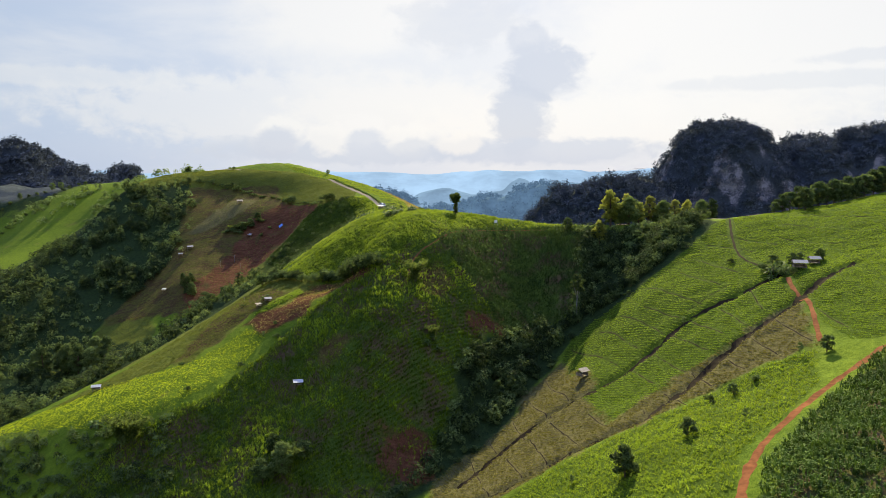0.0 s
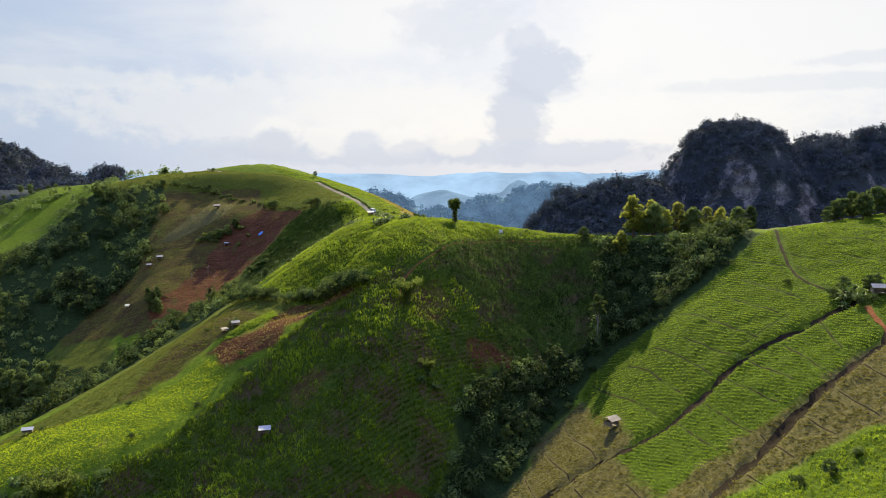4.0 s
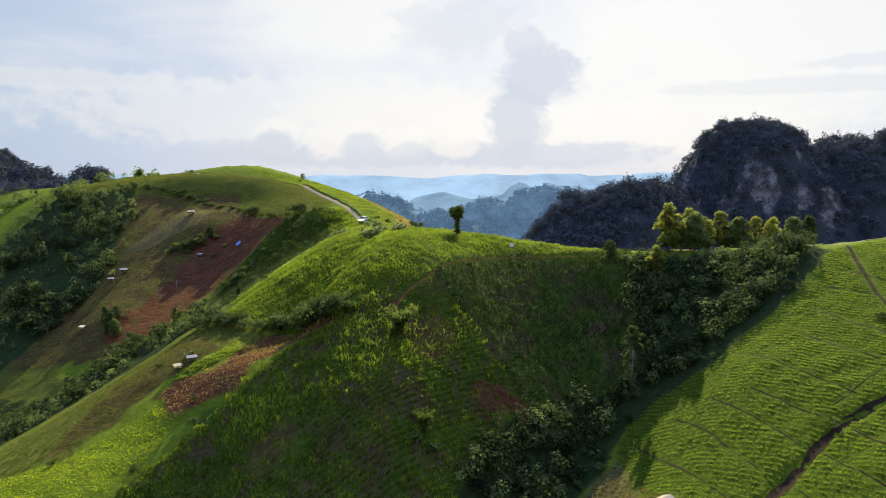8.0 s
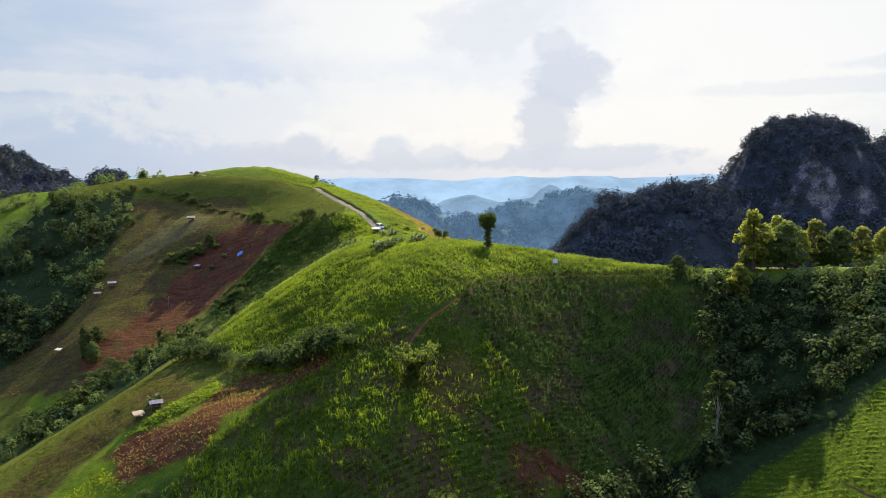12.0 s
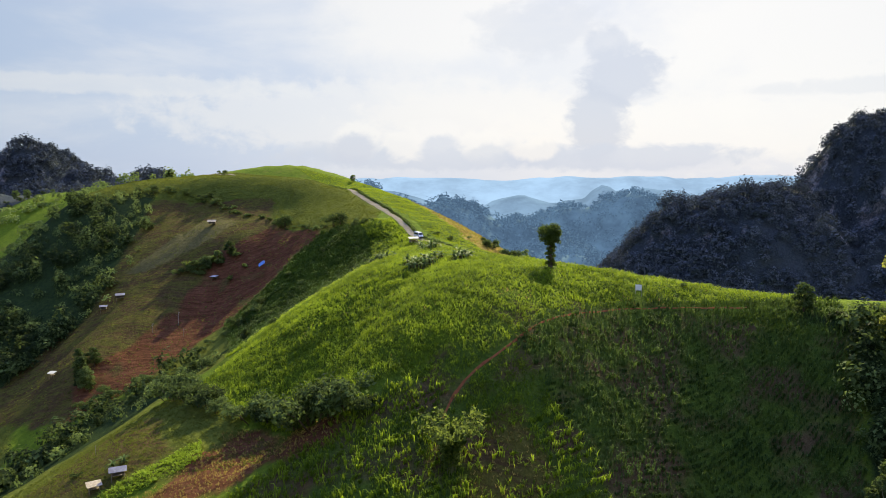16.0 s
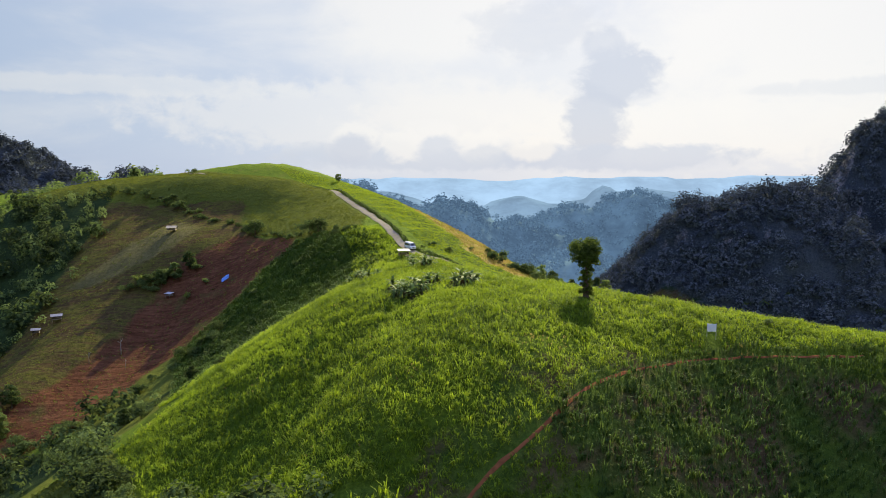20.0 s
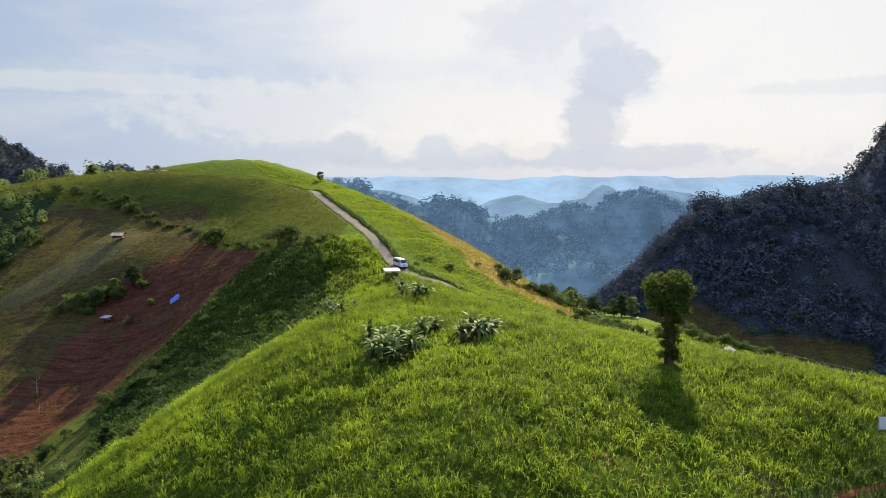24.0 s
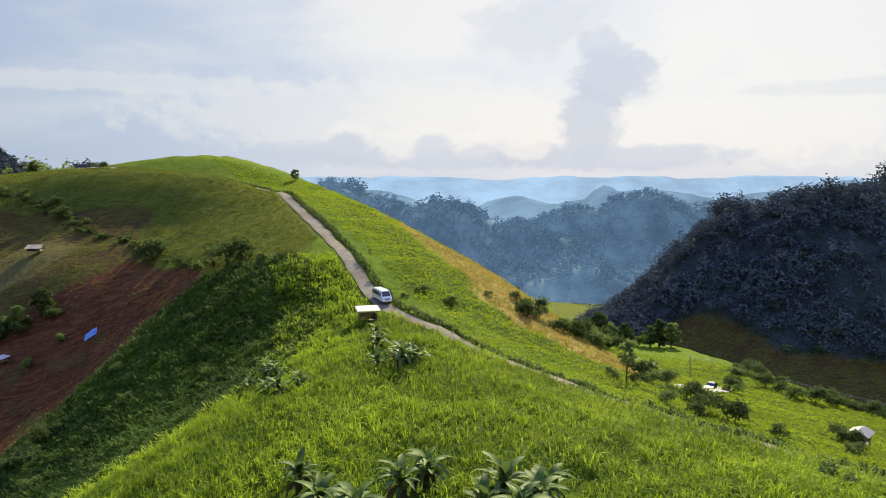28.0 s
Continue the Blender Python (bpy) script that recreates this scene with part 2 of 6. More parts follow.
GROUND = ground_material()
BARK = plain("bark", (0.10, 0.075, 0.05), 0.9, 0, 6.0, 0.4, 0.6)
PALE_BARK = plain("pale_bark", (0.26, 0.24, 0.21), 0.85, 0, 5.0, 0.3, 0.4)
# the near-black end of the range paints shade into the leaf gaps
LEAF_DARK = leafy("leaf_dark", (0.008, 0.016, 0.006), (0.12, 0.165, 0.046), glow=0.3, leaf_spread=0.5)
LEAF_MID = leafy("leaf_mid", (0.028, 0.050, 0.016), (0.19, 0.245, 0.07), glow=0.35, leaf_spread=0.4)
LEAF_GOLD = leafy("leaf_gold", (0.05, 0.06, 0.018), (0.28, 0.29, 0.06), glow=0.45)
# far leaves lifted and greyed blue to paint in the haze
LEAF_HAZED = leafy("leaf_far", (0.055, 0.066, 0.076), (0.12, 0.134, 0.142), glow=0.06, leaf_spread=0.06, gloss=0.0)
LEAF_BANANA = leafy("leaf_banana", (0.016, 0.038, 0.010), (0.145, 0.21, 0.05), 0.35, 0.2, gloss=0.08)
LEAF_DEAD = leafy("leaf_dead", (0.018, 0.016, 0.007), (0.06, 0.05, 0.02), 0.7, 0.15)
LEAF_MAIZE = leafy("leaf_maize", (0.030, 0.066, 0.007), (0.30, 0.39, 0.021), 0.5, 0.38, 0.5, leaf_spread=0.28)
LEAF_FIELD = leafy("leaf_field", (0.07, 0.12, 0.010), (0.26, 0.345, 0.026), 0.5, 0.4, 0.3, leaf_spread=0.25)
LEAF_GRASS = leafy("leaf_grass", (0.10, 0.145, 0.008), (0.29, 0.355, 0.02), 0.6, 0.42, 0.5, leaf_spread=0.2)
# brighter copy of the grass: strong sun on the spur, put into colour
LEAF_SUNLIT = leafy("leaf_lush", (0.20, 0.245, 0.006), (0.46, 0.51, 0.018), 0.6, 0.5, 0.5, leaf_spread=0.2)
LEAF_DULL = leafy("leaf_dull", (0.058, 0.074, 0.011), (0.145, 0.162, 0.026), 0.6, 0.4, 0.5, leaf_spread=0.2)
LEAF_STRAW = leafy("leaf_straw", (0.15, 0.115, 0.03), (0.38, 0.29, 0.08), 0.7, 0.4)
LEAF_BAMBOO = leafy("leaf_bamboo", (0.022, 0.042, 0.014), (0.17, 0.21, 0.04), 0.5, 0.45)
LEAF_OLIVE = leafy("leaf_olive", (0.07, 0.085, 0.016), (0.36, 0.38, 0.07), glow=0.5)
LEAF_VINE = leafy("leaf_vine", (0.012, 0.024, 0.008), (0.10, 0.135, 0.022), glow=0.4)
# maize by the gully: the slope's shade is darkened into the leaves
LEAF_GULLY_SHADE = leafy("leaf_ripe_maize", (0.020, 0.042, 0.011), (0.125, 0.185, 0.034), 0.5, 0.25, leaf_spread=0.35)
LEAF_TAN = leafy("leaf_tan", (0.085, 0.080, 0.014), (0.22, 0.19, 0.04), 0.6, 0.35, leaf_spread=0.3)
# dark green crop, made darker still to paint the shade on it
LEAF_SHADED_CROP = leafy("leaf_bean", (0.010, 0.027, 0.006), (0.078, 0.128, 0.018), 0.5, 0.2, 0.5, leaf_spread=0.25)
STEM = plain("banana_stem", (0.12, 0.13, 0.05), 0.7, 0, 4.0, 0.4)
DIRT = plain("pale_dirt", (0.20, 0.172, 0.128), 0.95, 0, 0.8, 0.22, 0.5)
RED_DIRT = plain("red_dirt", (0.17, 0.062, 0.024), 0.95, 0, 0.8, 0.3, 0.5)
# brown earth, darkened further to paint the shade of the cut banks
TRACK = plain("brown_track", (0.026, 0.018, 0.010), 0.95, 0, 0.7, 0.45, 0.6)
CONCRETE = plain("concrete", (0.28, 0.27, 0.255), 0.85, 0, 0.8, 0.12, 0.2)
TIMBER = plain("weathered_timber", (0.20, 0.16, 0.11), 0.85, 0, 7.0, 0.4, 0.4)
ROOF_WHITE = plain("white_sheet", (0.42, 0.40, 0.37), 0.5, 0, 2.0, 0.12)
ROOF_TAN = plain("tan_thatch", (0.36, 0.30, 0.22), 0.9, 0, 5.0, 0.3, 0.6)
ROOF_GREY = plain("grey_sheet", (0.19, 0.18, 0.20), 0.6, 0.0, 2.0, 0.25)
ROOF_BLUE = plain("blue_sheet", (0.12, 0.25, 0.55), 0.45, 0, 2.0, 0.25)
PAINT_WHITE = plain("white_paint", (0.70, 0.70, 0.70), 0.25, 0, 1.0, 0.04, 0.0)
PAINT_DARK = plain("dark_paint", (0.025, 0.027, 0.03), 0.25, 0, 1.0, 0.1, 0.0)
RUBBER = plain("tyre_rubber", (0.02, 0.02, 0.02), 0.9, 0, 9.0, 0.2)
STEEL = plain("dull_steel", (0.45, 0.45, 0.46), 0.4, 0.9, 6.0, 0.15)
LAMP_GLASS = plain("lamp_glass", (0.75, 0.75, 0.72), 0.1, 0, 5.0, 0.05, 0.0)
TAIL_GLASS = plain("red_glass", (0.35, 0.02, 0.02), 0.15, 0, 5.0, 0.05, 0.0)
WIRE = plain("wire", (0.30, 0.31, 0.32), 0.5, 0.6, 3.0, 0.1)


def window_glass():
    m, k, shader = material("tinted_glass", 0.06, 0.0, 0.6)
    k.put(shader, "Base_Color", (0.015, 0.018, 0.02, 1))
    return m


GLASS = window_glass()


def distant(name, wood, haze_glow, rough_scale):
    """Hills many valleys away, with the haze of bright air painted as emission."""
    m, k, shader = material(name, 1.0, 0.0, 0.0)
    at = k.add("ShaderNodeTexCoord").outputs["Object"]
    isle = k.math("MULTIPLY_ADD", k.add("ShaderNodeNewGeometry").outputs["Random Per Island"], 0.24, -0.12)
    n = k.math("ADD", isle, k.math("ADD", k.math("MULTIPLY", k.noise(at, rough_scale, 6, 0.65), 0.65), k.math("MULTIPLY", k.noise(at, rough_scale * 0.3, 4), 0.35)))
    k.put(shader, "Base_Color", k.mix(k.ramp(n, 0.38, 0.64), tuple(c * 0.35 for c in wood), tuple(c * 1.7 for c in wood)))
    k.put(shader, "Emission_Color", k.mix(k.ramp(n, 0.3, 0.7), tuple(c * 0.82 for c in haze_glow), tuple(c * 1.2 for c in haze_glow)))
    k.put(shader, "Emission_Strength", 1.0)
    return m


# the second colour is each layer's haze, glowing from the surface itself
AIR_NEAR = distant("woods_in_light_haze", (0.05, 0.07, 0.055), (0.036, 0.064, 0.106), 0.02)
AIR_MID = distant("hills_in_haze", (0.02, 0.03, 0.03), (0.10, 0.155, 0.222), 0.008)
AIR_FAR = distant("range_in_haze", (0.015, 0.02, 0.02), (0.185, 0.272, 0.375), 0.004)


# ---- the lie of the land: ridges, spurs and stream beds as plan lines with heights ----
LINES = {
    "main_ridge": [(-420, 800, 132), (-310, 720, 128), (-229, 658, 135), (-184, 638, 138.5), (-142, 655, 144), (-93, 617, 133.8), (-47, 560, 123), (-28, 505, 116.5), (-30, 470, 113.3), (-24, 430, 113.8), (-15, 395, 115.3), (10, 386, 114.6), (43, 390, 110.3), (70, 378, 108), (105, 358, 111), (139, 333, 115.5), (190, 350, 120), (241, 385, 124), (330, 420, 130)], 
    "dome_crest": [(-200, 610, 134), (-165, 603, 136.8), (-136, 600, 137.3), (-110, 589, 135), (-93, 578, 131), (-76, 553, 126)], 
    "road_trough": [(-168, 630, 136.3), (-130, 622, 134), (-106, 603, 131), (-92, 588, 129)], 
    "dome_shoulder": [(-260, 600, 122), (-210, 580, 119), (-177, 586, 123.5), (-150, 570, 120.5), (-110, 556, 120.5), (-75, 518, 118.5), (-58, 490, 117)], 
    "red_spur": [(-195, 555, 108), (-178, 501, 82.5), (-182, 465, 63), (-193, 450, 50), (-214, 432, 37), (-240, 400, 22), (-290, 340, 5)], 
    "red_slope": [(-150, 545, 112.5), (-112, 509, 98.5), (-135, 511, 92.5), (-164, 455, 68.5), (-133, 483, 78)], 
    "west_bed": [(-58, 474, 109), (-66, 456, 99.5), (-78, 441, 90.5), (-105, 432, 73), (-137, 415, 56), (-165, 385, 38), (-200, 340, 22), (-245, 285, 8), (-310, 210, -5)], 
    "spur_crest": [(-24, 400, 114.2), (-49, 405, 106.5), (-62, 388, 95), (-78, 366, 82), (-84, 342, 77.5), (-85, 318, 69), (-90, 303, 61), (-106, 288, 53.5), (-130, 280, 46), (-160, 284, 36), (-208, 292, 20)],
    "spur_lip": [(-152, 274, 36), (-126, 266, 42.5), (-104, 270, 47.5), (-90, 281, 53.5), (-80, 293, 60)],
    "spur_foot": [(-152, 254, 21), (-122, 246, 27), (-100, 248, 31), (-80, 258, 38.5)], 
    "knoll_rib": [(-18, 384, 114.6), (-22, 366, 111.5), (-25, 350, 107), (-28, 332, 98), (-31, 312, 87), (-37, 290, 73.5), (-46, 264, 52.5), (-62, 240, 36)],
    "knoll_hollow": [(-33, 393, 111.5), (-39, 376, 103), (-43, 360, 93.5), (-46, 346, 86), (-49, 336, 82.5)],
    "spur_flank": [(-60, 320, 80), (-54, 296, 68), (-58, 272, 51.5)],
    "corn_face": [(-5, 346, 107.5), (-9, 330, 97.5), (-10, 312, 88), (-11, 296, 78.5), (-13, 280, 65), (-14, 266, 50), (-14, 254, 38)],
    "path_brow": [(-8, 335, 101.5), (0, 342, 105.2), (8, 352, 107.2), (20, 366, 107.2), (36, 375, 106.8), (56, 379, 106.5)],
    "corn_face_east": [(4, 331, 95.5), (16, 341, 97), (28, 354, 97.5), (44, 363, 97)],
    "corn_face_low": [(22, 326, 84), (22, 312, 73), (20, 300, 64), (18, 285, 53)],
    "corn_face_gully": [(38, 346, 87), (41, 332, 75)],
    "gully_bed": [(88, 350, 98), (68, 326, 76), (48, 308, 58), (30, 284, 46), (10, 256, 35), (-12, 228, 27), (-45, 190, 18), (-90, 140, 8), (-150, 60, -5)], 
    "field_edge": [(117, 277, 100.5), (86, 286, 88), (60, 268, 66), (48, 239, 60.5), (30, 215, 50), (0, 170, 38)], 
    "field_mid": [(150, 270, 107), (131, 246, 103), (120, 230, 97.5), (90, 250, 85.5), (85, 215, 81), (52, 255, 62.5)], 
    "near_spur": [(190, 230, 112), (150, 200, 104), (100, 174, 90), (79, 184, 79), (61, 171, 76), (44, 162, 70), (20, 140, 58)], 
    "near_spur_top": [(160, 150, 104), (100, 140, 94), (62, 138, 83), (51, 118, 82), (40, 80, 76), (0, 0, 60), (-60, -80, 30)], 
    "west_slope": [(-420, 690, 118), (-310, 643, 110.5), (-287, 490, 58), (-300, 430, 32)], 
    "ridge_back": [(-260, 760, 118), (-190, 722, 122), (-130, 712, 120), (-72, 668, 106), (-34, 618, 98), (-4, 580, 92), (14, 560, 88)], 
    "east_crest": [(-47, 560, 122.5), (-24, 540, 114), (-8, 514, 107.5), (6, 492, 101)], 
    "road_bench": [(-48, 500, 119.5), (-34, 474, 113.3), (-17, 455, 110.5), (2, 438, 108.3), (22, 424, 106.6), (45, 410, 105.6), (72, 397, 105.2), (104, 372, 109.5), (140, 345, 114.5)], 
    "east_back": [(28, 524, 88), (28, 556, 84), (37, 595, 80), (60, 480, 90), (62, 430, 100), (115, 412, 100), (190, 430, 96), (120, 520, 62), (200, 620, 20)], 
}


def drawn_out(points, step=14.0):
    """A smooth line through a few points, with a point every few metres."""
    p, out = np.array(points, float), []
    q = np.vstack([2 * p[0] - p[1], p, 2 * p[-1] - p[-2]])
    for i in range(1, len(q) - 2):
        a, b, c, d = q[i - 1:i + 3]
        n = max(1, int(np.hypot(*(c - b)[:2]) / step))
        for s in np.arange(n) / n:
            out.append(0.5 * (2 * b + (c - a) * s + (2 * a - 5 * b + 4 * c - d) * s * s + (3 * b - a - 3 * c + d) * s ** 3))
    return np.array(out + [p[-1]])


def bent(r2):
    return np.where(r2 > 1e-12, 0.5 * r2 * np.log(np.maximum(r2, 1e-12)), 0)


class Land:
    """A thin plate bent over the plan lines."""

    def __init__(self, lines):
        nodes = np.vstack([drawn_out(p) for p in lines.values()])
        self.c = c = nodes[:, :2] / 100
        n = len(c)
        a = np.zeros((n + 3, n + 3))
        a[:n, :n] = bent(((c[:, None] - c[None]) ** 2).sum(-1)) + 2e-3 * np.eye(n)
        a[:n, n], a[n, :n] = 1, 1
        a[:n, n + 1:], a[n + 1:, :n] = c, c.T
        self.w = np.linalg.solve(a, np.r_[nodes[:, 2], 0, 0, 0])

    def __call__(self, x, y):
        q, n = np.stack([np.ravel(x), np.ravel(y)], 1) / 100, len(self.c)
        out = np.empty(len(q))
        for i in range(0, len(q), 20000):
            b = q[i:i + 20000]
            r2 = np.maximum((b ** 2).sum(1)[:, None] + (self.c ** 2).sum(1)[None] - 2 * b @ self.c.T, 0)
            out[i:i + 20000] = bent(r2) @ self.w[:n] + self.w[n] + b @ self.w[n + 1:]
        return out.reshape(np.shape(x))


plate = Land(LINES)


# plan lines of roads and tracks
ROAD = [(-215, 650), (-168, 631), (-130, 622), (-106, 603), (-92, 586), (-79, 563), (-64, 533), (-50, 503), (-36, 475), (-22, 458), (-8, 445), (6, 435), (24, 423), (46, 410), (72, 397), (104, 372), (140, 346), (185, 362), (240, 396)]
LOW_ROAD = [(19, 482), (24, 491), (31, 503), (36, 516)]
RED_PATH = [(42, 98), (50, 112), (56, 124), (66, 138), (80, 152), (92, 162), (112, 175), (150, 196)]
RED_PATH_UP = [(107, 194), (113, 208), (119, 224), (121, 238), (124, 248)]
CORN_PATH = [(-13, 320), (-12, 326), (-10, 331), (-7, 335), (0, 342), (8, 353), (20, 366), (36, 375), (58, 379)]
TRACK_UP = [(128, 258), (122, 254), (106, 252), (90, 250), (70, 240), (52, 237), (38, 242), (24, 243), (7, 231)]
TRACK_LOW = [(150, 250), (134, 240), (118, 229), (92, 216), (75, 205), (57, 194), (40, 196), (21, 201), (2, 212)]
TRACK_RIDGE = [(137, 332), (128, 306), (123, 284), (125, 262)]
FURROWS = [
    [(45, 288), (46, 242)], [(37, 277), (39, 236)], [(29, 265), (30, 234)], [(38, 233), (41, 199)], [(31, 231), (32, 199)], [(19, 259), (22, 236)], [(23, 229), (25, 201)],
    [(48, 219), (50, 201)], [(68, 207), (69, 191)], [(60, 201), (59, 189)], [(78, 212), (78, 196)], [(87, 214), (88, 198)], [(97, 218), (97, 197)], [(107, 224), (106, 196)], [(12, 246), (14, 222)], [(14, 216), (16, 202)],
    [(68, 291), (70, 270), (72, 250)], [(60, 279), (64, 247)], [(82, 277), (88, 254)], [(75, 286), (81, 250)], [(92, 276), (97, 257)], [(101, 292), (107, 265)], [(74, 243), (77, 214)], [(66, 240), (69, 214)],
    [(82, 247), (86, 221)], [(90, 246), (93, 227)], [(100, 246), (100, 225)], [(110, 298), (116, 270)], [(126, 315), (132, 300), (139, 288)], [(118, 309), (129, 287)], [(109, 262), (102, 260), (91, 256)],
    [(118, 217), (116, 196)], [(143, 295), (150, 284), (159, 276)], [(150, 310), (170, 290)], [(160, 325), (185, 300)], [(112, 250), (108, 232)], [(58, 300), (60, 279)], [(88, 298), (92, 276)],
]


def off_line(points, x, y):
    """Distance in plan from a line."""
    p, near = np.array(points, float), np.full(np.shape(x), 1e9)
    for (ax, ay), (bx, by) in zip(p, p[1:]):
        t = np.clip(((x - ax) * (bx - ax) + (y - ay) * (by - ay)) / ((bx - ax) ** 2 + (by - ay) ** 2), 0, 1)
        near = np.minimum(near, np.hypot(x - ax - t * (bx - ax), y - ay - t * (by - ay)))
    return near


def smooth01(v, lo, hi):
    s = np.clip((v - lo) / (hi - lo), 0, 1)
    return s * s * (3 - 2 * s)


def wobble(x, y, size, seed=0):
    """Cheap smooth noise in -1..1 from a few turned waves."""
    rng, out = np.random.default_rng(seed), 0
    for n in range(7):
        a, f, p = rng.uniform(0, 6.28), rng.uniform(0.6, 1.7) * 6.28 / size, rng.uniform(0, 6.28, 2)
        u, v = x * np.cos(a) + y * np.sin(a), y * np.cos(a) - x * np.sin(a)
        out = out + np.sin(u * f + p[0] + 1.3 * np.sin(v * f * 0.7 + p[1]))
    return out / 4.5


def hill(x, y, cx, cy, top, wx, wy, turn=0.0, flat=1.0):
    c, s = math.cos(radians(turn)), math.sin(radians(turn))
    u, v = ((x - cx) * c + (y - cy) * s) / wx, ((y - cy) * c - (x - cx) * s) / wy
    return top * np.exp(-(u * u + v * v) ** flat)


def far_land(x, y):
    """Valley floor, the limestone mountain and the wooded hills behind the left shoulder."""
    floor = 4 - 45 * smooth01(y, 850, 1500) + 2.5 * wobble(x, y, 240, 5)
    rough = 9 * wobble(x, y, 95, 8) + 4 * wobble(x, y, 38, 9)
    tops = [
        hill(x, y, 384, 965, 192, 120, 122, 0, 1.4), hill(x, y, 318, 950, 128, 66, 90, 0, 1.3), hill(x, y, 500, 975, 172, 90, 120, 0, 1.5), hill(x, y, 590, 985, 186, 120, 130, 0, 1.6), hill(x, y, 760, 1000, 182, 200, 160, 0, 1.6),
        hill(x, y, 222, 905, 115, 128, 105, 0, 1.5), hill(x, y, 350, 880, 88, 120, 80, 0, 1.3),
        hill(x, y, -638, 1125, 177, 78, 130, 0, 1.6), hill(x, y, -570, 1125, 152, 45, 90, 0, 1.3), hill(x, y, -512, 1180, 150, 50, 110, 0, 1.5),
        hill(x, y, -560, 1080, 122, 260, 200, 0, 1.2), hill(x, y, -840, 1050, 140, 110, 200), hill(x, y, -470, 800, 112, 300, 150, 0, 1.3),
    ]
    top = np.maximum.reduce(tops)
    return floor + top + rough * smooth01(top, 15, 80)


def ground_height(x, y):
    x, y = np.asarray(x, float), np.asarray(y, float)
    away = np.maximum.reduce([(-330 - x) / 150, (x - 260) / 110, (y - 690) / 120, (-40 - y) / 100, (y - 560 - 400 * smooth01(-x, -40, 60)) / 120 * smooth01(x, 40, 120)])
    f = smooth01(away, 0, 1)
    near = np.clip(plate(np.clip(x, -480, 420), np.clip(y, -160, 860)), -40, 160)
    near = near + 0.35 * wobble(x, y, 17, 2) + 0.15 * wobble(x, y, 7, 3)
    for line, depth, half in ((TRACK_UP, 1.7, 1.8), (TRACK_LOW, 1.7, 1.8), (RED_PATH, 0.5, 1.8)):
        near = near - depth * np.exp(-(off_line(line, x, y) / half) ** 2)
    return near * (1 - f) + far_land(x, y) * f


# ---- the ground: one sheet to the horizon, finest where the camera passes ----
def inside(poly, x, y, soft=5.0):
    """1 inside a plan polygon, 0 outside, with a soft rim."""
    poly = np.array(poly, float)
    hit, near = np.zeros(np.shape(x), bool), np.full(np.shape(x), 1e9)
    for (ax, ay), (bx, by) in zip(poly, np.roll(poly, -1, 0)):
        with np.errstate(divide="ignore", invalid="ignore"):
            hit ^= ((ay > y) != (by > y)) & (x < (bx - ax) * (y - ay) / (by - ay + 1e-12) + ax)
        t = np.clip(((x - ax) * (bx - ax) + (y - ay) * (by - ay)) / ((bx - ax) ** 2 + (by - ay) ** 2 + 1e-9), 0, 1)
        near = np.minimum(near, np.hypot(x - ax - t * (bx - ax), y - ay - t * (by - ay)))
    return np.clip(np.where(hit, near, -near) / soft * 0.5 + 0.5, 0, 1)


